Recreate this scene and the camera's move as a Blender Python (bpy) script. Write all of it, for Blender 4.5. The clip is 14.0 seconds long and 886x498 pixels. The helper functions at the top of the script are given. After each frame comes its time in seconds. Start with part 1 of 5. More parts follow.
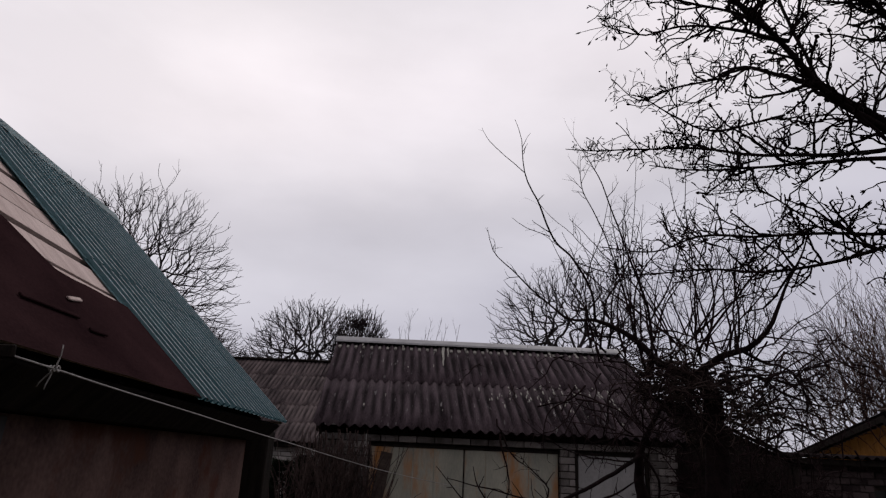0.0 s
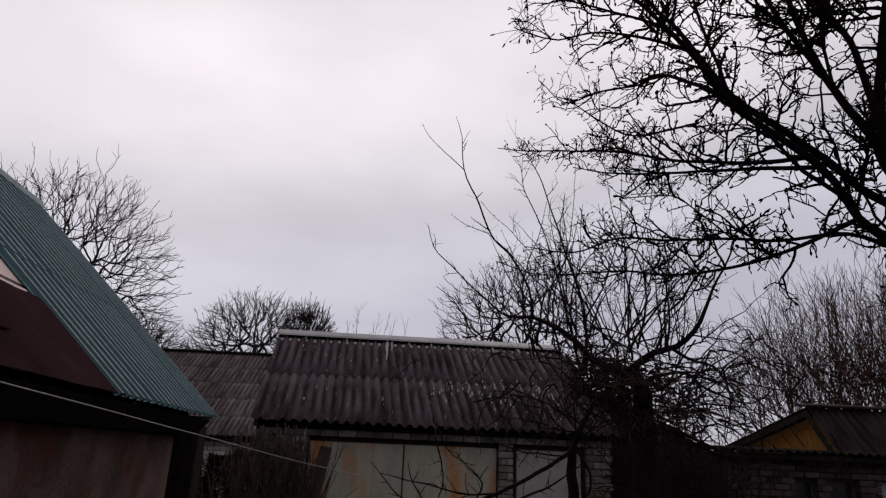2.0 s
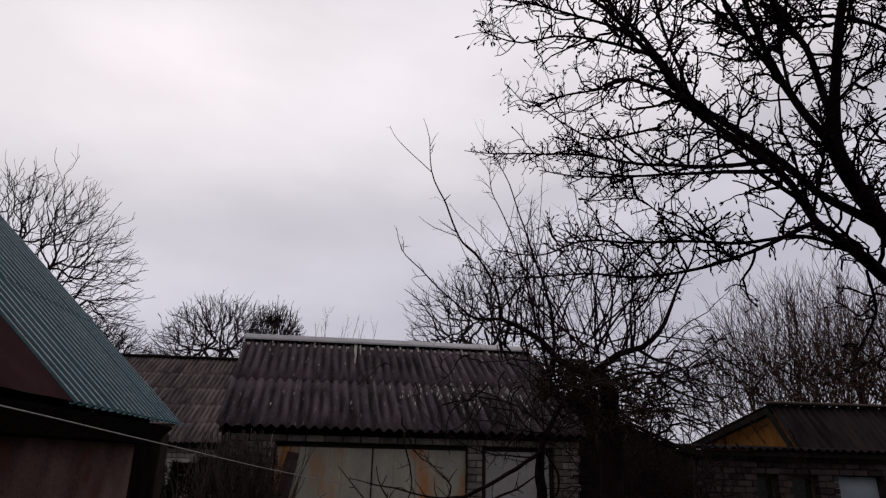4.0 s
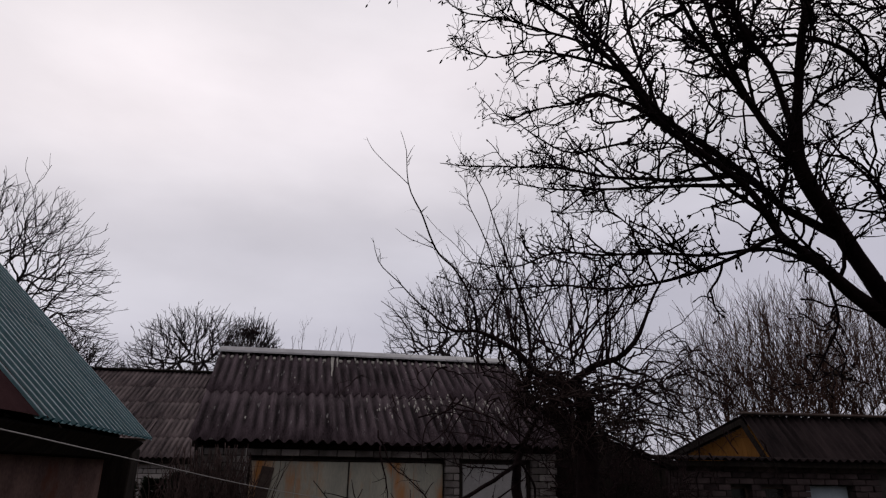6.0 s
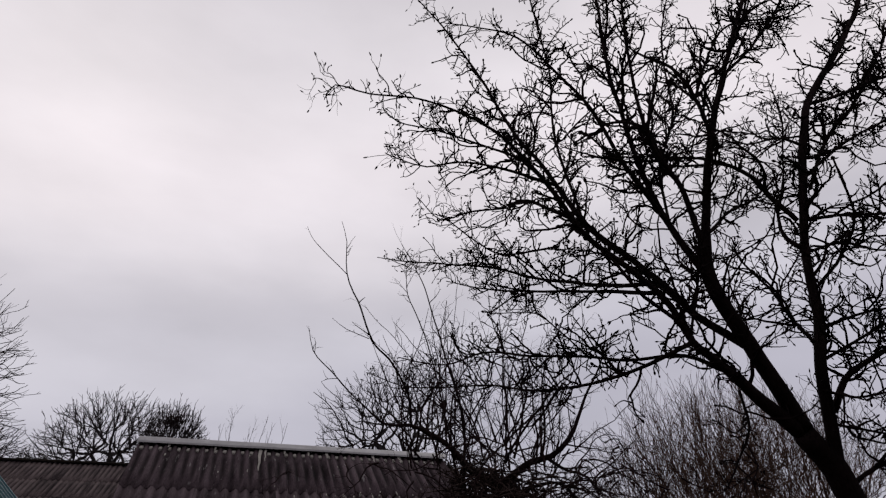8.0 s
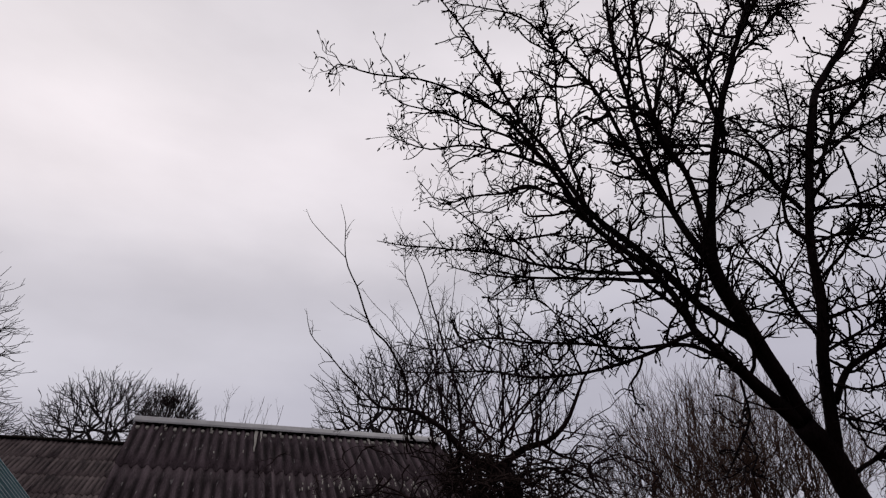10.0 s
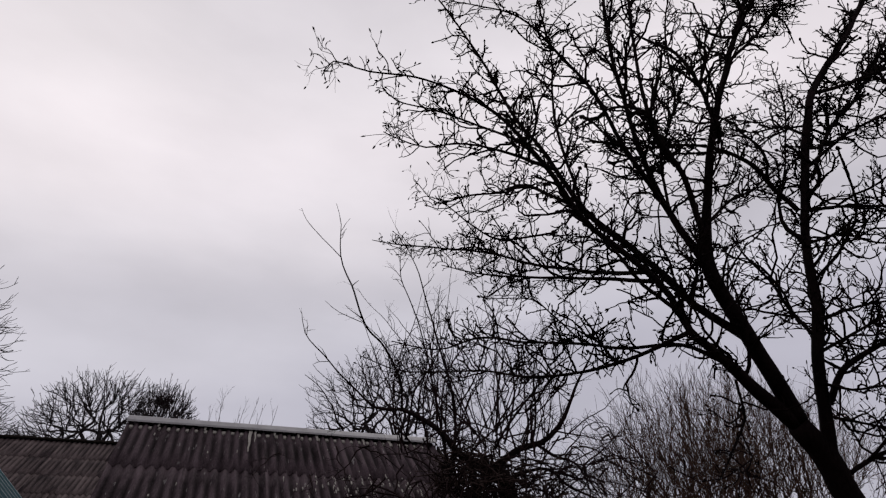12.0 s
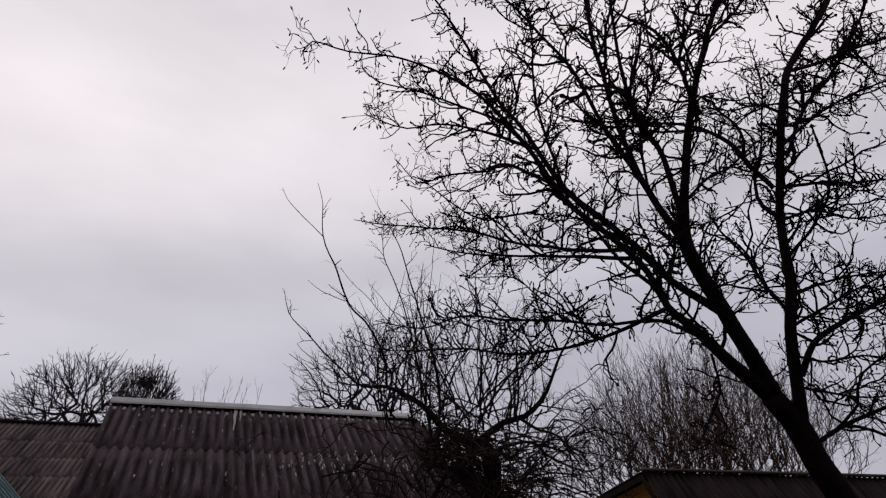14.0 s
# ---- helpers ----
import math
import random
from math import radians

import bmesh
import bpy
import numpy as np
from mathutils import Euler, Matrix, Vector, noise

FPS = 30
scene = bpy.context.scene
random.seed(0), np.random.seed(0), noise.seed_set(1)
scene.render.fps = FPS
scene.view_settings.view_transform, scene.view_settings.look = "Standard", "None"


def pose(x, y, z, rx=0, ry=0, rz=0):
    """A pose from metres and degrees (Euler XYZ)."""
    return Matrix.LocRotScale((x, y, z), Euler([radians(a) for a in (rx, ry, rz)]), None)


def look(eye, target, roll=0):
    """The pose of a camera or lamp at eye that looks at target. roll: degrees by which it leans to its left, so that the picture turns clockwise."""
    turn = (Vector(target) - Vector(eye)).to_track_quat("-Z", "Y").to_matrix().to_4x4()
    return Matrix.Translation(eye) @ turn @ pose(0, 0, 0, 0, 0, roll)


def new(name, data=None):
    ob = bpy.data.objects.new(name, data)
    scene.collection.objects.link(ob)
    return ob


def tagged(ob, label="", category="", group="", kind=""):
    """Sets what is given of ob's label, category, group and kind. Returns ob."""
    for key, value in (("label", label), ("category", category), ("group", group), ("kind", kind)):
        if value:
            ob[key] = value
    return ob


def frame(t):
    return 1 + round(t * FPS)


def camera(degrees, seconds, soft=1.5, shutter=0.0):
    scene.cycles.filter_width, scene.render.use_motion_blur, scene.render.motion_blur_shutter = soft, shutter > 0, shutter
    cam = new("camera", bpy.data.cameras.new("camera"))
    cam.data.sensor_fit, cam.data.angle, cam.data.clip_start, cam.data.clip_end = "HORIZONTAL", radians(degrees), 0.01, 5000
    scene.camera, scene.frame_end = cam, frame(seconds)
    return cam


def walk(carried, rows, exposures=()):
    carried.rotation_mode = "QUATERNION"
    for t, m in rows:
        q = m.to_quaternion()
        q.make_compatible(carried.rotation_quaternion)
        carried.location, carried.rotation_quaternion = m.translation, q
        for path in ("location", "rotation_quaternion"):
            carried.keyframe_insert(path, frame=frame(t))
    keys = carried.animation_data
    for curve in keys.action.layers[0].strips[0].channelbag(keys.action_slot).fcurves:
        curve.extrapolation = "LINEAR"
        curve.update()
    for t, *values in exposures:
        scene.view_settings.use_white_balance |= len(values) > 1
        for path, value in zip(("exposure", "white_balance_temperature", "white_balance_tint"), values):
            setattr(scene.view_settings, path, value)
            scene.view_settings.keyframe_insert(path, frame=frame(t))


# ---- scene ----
cam = camera(70.2, 14.0, soft=1.25)
PATH = [
    (0, (0.22, 0.031, 1.729), (0.166, 1.927, 2.363), 2.6),
    (0.5, (0.216, 0.039, 1.73), (0.182, 1.936, 2.363), 2.5),
    (1, (0.262, 0.035, 1.735), (0.251, 1.934, 2.361), 2.8),
    (1.5, (0.332, 0.048, 1.758), (0.403, 1.946, 2.385), 2.0),
    (2, (0.352, 0.028, 1.75), (0.447, 1.927, 2.372), 2.4),
    (2.5, (0.357, 0.042, 1.757), (0.458, 1.943, 2.372), 1.9),
    (3, (0.36, 0.041, 1.758), (0.495, 1.934, 2.388), 1.9),
    (5.5, (0.382, 0.045, 1.762), (0.617, 1.928, 2.393), 0.6),
    (6, (0.387, 0.031, 1.756), (0.642, 1.898, 2.424), 0.8),
    (6.5, (0.393, -0.004, 1.786), (0.724, 1.795, 2.595), -0.2),
    (7, (0.402, -0.027, 1.776), (0.746, 1.724, 2.678), 0.2),
    (7.5, (0.415, -0.033, 1.772), (0.797, 1.691, 2.712), 0.1),
    (8, (0.419, -0.034, 1.781), (0.828, 1.693, 2.704), 0.5),
    (10.5, (0.408, -0.002, 1.792), (0.828, 1.744, 2.672), 1.5),
    (11, (0.407, -0.004, 1.789), (0.823, 1.737, 2.681), 1.7),
    (11.5, (0.41, 0.005, 1.792), (0.834, 1.756, 2.661), 1.5),
    (12, (0.415, 0.006, 1.789), (0.85, 1.747, 2.672), 1.4),
    (12.5, (0.424, 0.017, 1.792), (0.867, 1.767, 2.652), 0.8),
    (13, (0.431, -0.002, 1.788), (0.908, 1.749, 2.628), 0.5),
    (13.5, (0.42, -0.009, 1.787), (0.934, 1.746, 2.595), 0.3),
    (14, (0.411, -0.015, 1.793), (0.908, 1.742, 2.61), 0.0),
]
walk(cam, [(t, look(eye, target, roll)) for t, eye, target, roll in PATH], [(0, 0.03), (6, 0.03), (7.2, -0.05), (14, -0.05)])

# ---- world and light: a bright overcast afternoon ----
world = bpy.data.worlds.new("overcast_sky")
scene.world = world
world.use_nodes = True
wn, wl = world.node_tree.nodes, world.node_tree.links
wn.clear()
w_out = wn.new("ShaderNodeOutputWorld")
w_bg = wn.new("ShaderNodeBackground")
w_sky = wn.new("ShaderNodeTexSky")
w_sky.sky_type, w_sky.sun_disc = "NISHITA", False
w_sky.sun_elevation, w_sky.sun_rotation = radians(38), radians(-25)
w_dim = wn.new("ShaderNodeMix")
w_dim.data_type, w_dim.blend_type = "RGBA", "MULTIPLY"
w_dim.inputs[0].default_value = 1.0
w_dim.inputs[7].default_value = (0.08, 0.08, 0.08, 1)
w_tc = wn.new("ShaderNodeTexCoord")
w_sep = wn.new("ShaderNodeSeparateXYZ")
w_map = wn.new("ShaderNodeMapping")
w_map.inputs["Scale"].default_value = (1.0, 1.0, 2.4)
w_map.inputs["Location"].default_value = (0.35, 0.1, 0.25)
w_n1 = wn.new("ShaderNodeTexNoise")        # ragged edges of the cloud layers
w_n1.inputs["Scale"].default_value, w_n1.inputs["Detail"].default_value = 2.1, 6
w_n1.inputs["Roughness"].default_value = 0.45
w_lift = wn.new("ShaderNodeMath")
w_lift.operation = "MULTIPLY_ADD"
w_lift.inputs[1].default_value = 0.20
w_east = wn.new("ShaderNodeMath")
w_east.operation = "MULTIPLY_ADD"
w_east.inputs[1].default_value = -0.15
w_off = wn.new("ShaderNodeMath")
w_off.inputs[1].default_value = -0.10
w_ramp = wn.new("ShaderNodeValToRGB")      # cloud layers from the horizon up
w_ramp.color_ramp.interpolation = "B_SPLINE"
LAYERS = ((0.05, 0.48, 0.465, 0.54), (0.22, 0.54, 0.52, 0.60), (0.295, 0.72, 0.695, 0.765), (0.37, 0.55, 0.525, 0.58), (0.45, 0.80, 0.755, 0.80),
          (0.54, 0.92, 0.85, 0.89), (0.66, 0.86, 0.81, 0.85), (0.82, 0.62, 0.585, 0.625), (1.00, 0.66, 0.625, 0.665))
for k, (at, r, g, b) in enumerate(LAYERS):
    stop = w_ramp.color_ramp.elements[k] if k < 2 else w_ramp.color_ramp.elements.new(at)
    stop.position, stop.color = at, (r, g, b, 1)
w_n2 = wn.new("ShaderNodeTexNoise")        # faint mottling
w_n2.inputs["Scale"].default_value, w_n2.inputs["Detail"].default_value = 3.4, 5
w_soft = wn.new("ShaderNodeMapRange")
w_soft.inputs[1].default_value, w_soft.inputs[2].default_value = 0.3, 0.7
w_soft.inputs[3].default_value, w_soft.inputs[4].default_value = 0.92, 1.07
w_mot = wn.new("ShaderNodeMix")
w_mot.data_type, w_mot.blend_type = "RGBA", "MULTIPLY"
w_mot.inputs[0].default_value = 1.0
w_mix = wn.new("ShaderNodeMix")
w_mix.data_type = "RGBA"
w_mix.inputs[0].default_value = 0.94
wl.new(w_tc.outputs["Generated"], w_map.inputs[0])
wl.new(w_tc.outputs["Generated"], w_sep.inputs[0])
wl.new(w_map.outputs[0], w_n1.inputs["Vector"])
wl.new(w_map.outputs[0], w_n2.inputs["Vector"])
wl.new(w_n1.outputs[0], w_lift.inputs[0])
wl.new(w_sep.outputs[2], w_lift.inputs[2])
wl.new(w_sep.outputs[0], w_east.inputs[0])
wl.new(w_lift.outputs[0], w_east.inputs[2])
wl.new(w_east.outputs[0], w_off.inputs[0])
wl.new(w_off.outputs[0], w_ramp.inputs[0])
wl.new(w_n2.outputs[0], w_soft.inputs[0])
wl.new(w_ramp.outputs[0], w_mot.inputs[6])
wl.new(w_soft.outputs[0], w_mot.inputs[7])
wl.new(w_sky.outputs[0], w_dim.inputs[6])
wl.new(w_dim.outputs[2], w_mix.inputs[6])
wl.new(w_mot.outputs[2], w_mix.inputs[7])
wl.new(w_mix.outputs[2], w_bg.inputs[0])
w_bg.inputs[1].default_value = 1.0
wl.new(w_bg.outputs[0], w_out.inputs[0])

sun_data = bpy.data.lights.new("sun", "SUN")
sun_data.energy, sun_data.angle, sun_data.color = 0.5, radians(25), (1.0, 0.96, 0.92)
sun = new("sun", sun_data)
sun.matrix_world = look((0, 0, 30), (-8, -20, 10))


# ---- materials ----
def material(name, dark, light, scale=6.0, rough=0.85, bump=0.3, fine=60.0, metal=0.0, spec=0.04, stretch=(1, 1, 1),
             crest_gain=0.0, spot=None, spot_scale=9.0, spot_from=0.62, spot_to=0.68, random_amount=0.0, coords="Object"):
    m = bpy.data.materials.new(name)
    m.use_nodes = True
    n, l = m.node_tree.nodes, m.node_tree.links
    b = n["Principled BSDF"]
    b.inputs["Roughness"].default_value, b.inputs["Metallic"].default_value = rough, metal
    b.inputs["Specular IOR Level"].default_value = spec
    tc, mp = n.new("ShaderNodeTexCoord"), n.new("ShaderNodeMapping")
    mp.inputs["Scale"].default_value = stretch
    who, away = n.new("ShaderNodeObjectInfo"), n.new("ShaderNodeVectorMath")
    away.operation = "MULTIPLY_ADD"
    away.inputs[1].default_value = (31.0, 17.0, 23.0)
    l.new(who.outputs["Random"], away.inputs[0])
    l.new(tc.outputs[coords], away.inputs[2])
    l.new(away.outputs[0], mp.inputs[0])
    big, small = n.new("ShaderNodeTexNoise"), n.new("ShaderNodeTexNoise")
    big.inputs["Scale"].default_value, big.inputs["Detail"].default_value = scale, 5
    small.inputs["Scale"].default_value, small.inputs["Detail"].default_value = fine, 4
    for k in (big, small):
        l.new(mp.outputs[0], k.inputs["Vector"])
    blend = n.new("ShaderNodeMath")
    blend.operation = "MULTIPLY_ADD"
    blend.inputs[1].default_value = 0.35
    l.new(small.outputs[0], blend.inputs[0])
    scaled = n.new("ShaderNodeMath")
    scaled.operation = "MULTIPLY"
    scaled.inputs[1].default_value = 0.65
    l.new(big.outputs[0], scaled.inputs[0])
    l.new(scaled.outputs[0], blend.inputs[2])
    value = blend.outputs[0]
    if random_amount:
        info = n.new("ShaderNodeObjectInfo")
        shift = n.new("ShaderNodeMath")
        shift.operation = "MULTIPLY_ADD"
        shift.inputs[1].default_value = random_amount
        l.new(info.outputs["Random"], shift.inputs[0])
        l.new(value, shift.inputs[2])
        off = n.new("ShaderNodeMath")
        off.operation = "SUBTRACT"
        off.inputs[1].default_value = random_amount / 2
        l.new(shift.outputs[0], off.inputs[0])
        value = off.outputs[0]
    ramp = n.new("ShaderNodeValToRGB")
    ramp.color_ramp.elements[0].position, ramp.color_ramp.elements[0].color = 0.34, (*dark, 1)
    ramp.color_ramp.elements[1].position, ramp.color_ramp.elements[1].color = 0.68, (*light, 1)
    l.new(value, ramp.inputs[0])
    colour = ramp.outputs[0]
    # lightens convex crests and darkens hollows, by mesh curvature
    if crest_gain:
        geo, crest, crest_mix = n.new("ShaderNodeNewGeometry"), n.new("ShaderNodeMapRange"), n.new("ShaderNodeMix")
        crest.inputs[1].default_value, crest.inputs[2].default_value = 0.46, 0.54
        crest.inputs[3].default_value, crest.inputs[4].default_value = 1 - crest_gain, 1 + crest_gain
        crest_mix.data_type, crest_mix.blend_type = "RGBA", "MULTIPLY"
        crest_mix.inputs[0].default_value = 1.0
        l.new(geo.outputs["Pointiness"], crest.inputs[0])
        l.new(colour, crest_mix.inputs[6])
        l.new(crest.outputs[0], crest_mix.inputs[7])
        colour = crest_mix.outputs[2]
    if spot:
        patches = n.new("ShaderNodeTexNoise")
        patches.inputs["Scale"].default_value, patches.inputs["Detail"].default_value = spot_scale, 6
        patches.inputs["Roughness"].default_value = 0.6
        l.new(mp.outputs[0], patches.inputs["Vector"])
        edge = n.new("ShaderNodeMapRange")
        edge.inputs[1].default_value, edge.inputs[2].default_value = spot_from, spot_to
        l.new(patches.outputs[0], edge.inputs[0])
        over = n.new("ShaderNodeMix")
        over.data_type = "RGBA"
        over.inputs[7].default_value = (*spot, 1)
        l.new(edge.outputs[0], over.inputs[0])
        l.new(colour, over.inputs[6])
        colour = over.outputs[2]
    l.new(colour, b.inputs["Base Color"])
    if bump:
        bp = n.new("ShaderNodeBump")
        bp.inputs["Strength"].default_value, bp.inputs["Distance"].default_value = bump, 0.006
        l.new(small.outputs[0], bp.inputs["Height"])
        l.new(bp.outputs[0], b.inputs["Normal"])
    return m


M_ASBESTOS = material("weathered_asbestos", (0.010, 0.0070, 0.0082), (0.054, 0.0405, 0.0455), 2.6, 0.9, 0.5, 30, stretch=(3.2, 0.5, 1), crest_gain=0.65,
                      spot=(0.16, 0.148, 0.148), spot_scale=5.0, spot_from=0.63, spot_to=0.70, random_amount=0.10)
M_ASBESTOS_OLD = material("old_small_wave_asbestos", (0.013, 0.010, 0.011), (0.080, 0.063, 0.062), 2.4, 0.9, 0.5, 30, stretch=(4, 0.5, 1), crest_gain=0.7, random_amount=0.16)
M_RIDGE = material("galvanised_ridge", (0.20, 0.195, 0.20), (0.33, 0.325, 0.33), 3, 0.55, 0.15, 50, metal=0.2)
M_BRICK = material("grey_silicate_brick", (0.075, 0.066, 0.063), (0.20, 0.18, 0.172), 5, 0.9, 0.5, 90, random_amount=0.25)
# darker copy of M_ASBESTOS: shade on the right-hand roofs put into the colour
M_ASBESTOS_SHADED = material("shade_darkened_asbestos", (0.006, 0.0045, 0.0048), (0.030, 0.0215, 0.0218), 2.6, 0.95, 0.5, 30, stretch=(3.2, 0.5, 1), random_amount=0.1)
# M_BRICK again, with the outbuilding's shade worked into a darker colour
M_BRICK_SHADED = material("shade_darkened_brick", (0.016, 0.0115, 0.012), (0.058, 0.043, 0.043), 5, 0.9, 0.5, 90, random_amount=0.25)
M_MORTAR = material("mortar", (0.03, 0.027, 0.025), (0.07, 0.063, 0.058), 8, 0.95, 0.5, 80)
M_DOOR = material("faded_rusty_sheet_steel", (0.20, 0.20, 0.175), (0.34, 0.325, 0.265), 2.2, 0.7, 0.25, 35, spot=(0.33, 0.135, 0.038),
                  spot_scale=1.3, spot_from=0.50, spot_to=0.66, stretch=(1.8, 1, 0.5))
M_DOOR_PALE = material("pale_painted_steel", (0.20, 0.195, 0.195), (0.30, 0.29, 0.29), 2.4, 0.7, 0.2, 35)
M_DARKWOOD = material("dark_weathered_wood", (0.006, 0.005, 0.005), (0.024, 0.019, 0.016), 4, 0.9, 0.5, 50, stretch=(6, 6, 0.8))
M_TIMBER = material("grey_timber", (0.035, 0.025, 0.022), (0.085, 0.066, 0.056), 4, 0.9, 0.5, 50, stretch=(0.8, 6, 6))
M_BOARD = material("pinkish_bare_boards", (0.36, 0.28, 0.255), (0.56, 0.455, 0.42), 3, 0.8, 0.4, 40, stretch=(5, 0.8, 5), random_amount=0.2)
M_FELT = material("brown_roofing_felt", (0.0145, 0.0074, 0.0084), (0.034, 0.0175, 0.0186), 2.5, 0.95, 0.4, 70, spec=0.0)
M_GREEN = material("teal_green_coated_steel", (0.046, 0.135, 0.158), (0.090, 0.195, 0.220), 1.2, 0.40, 0.05, 30, spec=0.4, stretch=(1, 1, 1), random_amount=0.08)
M_PLASTER = material("dirty_reddish_plaster", (0.038, 0.023, 0.021), (0.128, 0.081, 0.071), 2.8, 0.95, 0.5, 40, spot=(0.070, 0.031, 0.022),
                     spot_scale=2.6, spot_from=0.53, spot_to=0.63)
M_PALEWALL = material("pale_dirty_panel", (0.034, 0.032, 0.033), (0.068, 0.064, 0.065), 3, 0.9, 0.3, 40)
M_WHITEBRICK = material("whitewashed_brick", (0.20, 0.185, 0.18), (0.36, 0.335, 0.32), 4, 0.9, 0.4, 80, random_amount=0.2)
M_YELLOW = material("ochre_painted_boards", (0.13, 0.058, 0.013), (0.22, 0.10, 0.026), 3, 0.8, 0.35, 40, stretch=(4, 4, 0.8), random_amount=0.12)
M_GLASS = material("dark_window_glass", (0.010, 0.011, 0.012), (0.016, 0.018, 0.020), 2, 0.08, 0.0, 20, spec=0.5)
M_BLUE = material("pale_blue_paint", (0.15, 0.18, 0.20), (0.24, 0.28, 0.31), 3, 0.7, 0.2, 40)
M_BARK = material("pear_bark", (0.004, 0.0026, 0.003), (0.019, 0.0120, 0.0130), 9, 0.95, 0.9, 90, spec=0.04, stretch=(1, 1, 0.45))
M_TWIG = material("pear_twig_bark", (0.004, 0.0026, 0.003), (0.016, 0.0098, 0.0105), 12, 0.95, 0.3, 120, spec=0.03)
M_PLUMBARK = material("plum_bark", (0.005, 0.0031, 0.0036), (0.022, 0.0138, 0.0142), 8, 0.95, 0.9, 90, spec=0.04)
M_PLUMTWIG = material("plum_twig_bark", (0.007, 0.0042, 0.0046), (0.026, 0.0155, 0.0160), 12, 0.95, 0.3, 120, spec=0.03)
M_FARBARK = material("grey_bark", (0.014, 0.012, 0.013), (0.042, 0.035, 0.036), 6, 0.95, 0.4, 60)
M_SHRUB = material("reddish_shoot_bark", (0.018, 0.010, 0.008), (0.075, 0.042, 0.032), 6, 0.9, 0.3, 60)
M_ROPE = material("pale_rope", (0.20, 0.19, 0.185), (0.33, 0.315, 0.305), 40, 0.9, 0.4, 200)
M_SOIL = material("winter_garden_ground", (0.025, 0.020, 0.013), (0.075, 0.065, 0.035), 0.7, 0.95, 0.8, 14)
M_LIME = material("pale_lime_streak", (0.17, 0.16, 0.145), (0.29, 0.275, 0.25), 14, 0.9, 0.3, 70)
M_EVERGREEN = material("dark_evergreen", (0.006, 0.008, 0.006), (0.018, 0.022, 0.014), 10, 0.85, 0.3, 60)
M_VINE = material("pale_dry_vine", (0.018, 0.012, 0.012), (0.075, 0.052, 0.047), 9, 0.9, 0.3, 80)


# ---- mesh helpers ----
def mesh_object(name, verts, faces, mat, parent=None, label="", smooth=False):
    me = bpy.data.meshes.new(name)
    me.from_pydata([tuple(v) for v in verts], [], faces)
    me.materials.append(mat)
    if smooth:
        me.polygons.foreach_set("use_smooth", [True] * len(me.polygons))
    me.update()
    ob = new(name, me)
    if parent:
        ob.parent = parent
    if label:
        tagged(ob, label)
    return ob


def part(name, bm, mat, parent=None, label="", smooth=False):
    me = bpy.data.meshes.new(name)
    bm.to_mesh(me)
    bm.free()
    me.materials.append(mat)
    if smooth:
        me.polygons.foreach_set("use_smooth", [True] * len(me.polygons))
    ob = new(name, me)
    if parent:
        ob.parent = parent
    if label:
        tagged(ob, label)
    return ob


def share(name, ob, m, parent):
    """Another piece on the same mesh."""
    o = new(name, ob.data)
    o.parent = parent
    o.matrix_basis = m
    return o


def add_box(bm, lo, hi, m=None, bevel=0.0):
    geo = bmesh.ops.create_cube(bm, size=1.0)
    vs = geo["verts"]
    for v in vs:
        v.co = Vector([lo[i] + (v.co[i] + 0.5) * (hi[i] - lo[i]) for i in range(3)])
    if bevel:
        es = list({e for v in vs for e in v.link_edges})
        out = bmesh.ops.bevel(bm, geom=es, offset=bevel, segments=1, affect="EDGES")
        vs = list({v for f in out["faces"] for v in f.verts} | {v for v in vs if v.is_valid})
    if m is not None:
        bmesh.ops.transform(bm, matrix=m, verts=vs)
    return vs


def box(name, lo, hi, mat, parent=None, label="", bevel=0.004, m=None):
    bm = bmesh.new()
    add_box(bm, lo, hi, m, bevel)
    return part(name, bm, mat, parent, label)


def thing(name, label, category, group="", kind="", at=(0, 0, 0)):
    e = new(name)
    e.empty_display_size = 0.2
    e.location = at
    return tagged(e, label, category, group, kind)


# ---- branches ----
def smooth_line(pts, step):
    """A Catmull-Rom line through (x, y, z, r) controls."""
    p = [np.array(q, float) for q in pts]
    p = [2 * p[0] - p[1]] + p + [2 * p[-1] - p[-2]]
    out = []
    for i in range(1, len(p) - 2):
        n = max(2, int(np.linalg.norm(p[i + 1][:3] - p[i][:3]) / step))
        for k in range(n):
            t = k / n
            out.append(0.5 * (2 * p[i] + (p[i + 1] - p[i - 1]) * t + (2 * p[i - 1] - 5 * p[i] + 4 * p[i + 1] - p[i + 2]) * t * t
                              + (3 * p[i] - p[i - 1] - 3 * p[i + 1] + p[i + 2]) * t ** 3))
    out.append(p[-2])
    return out


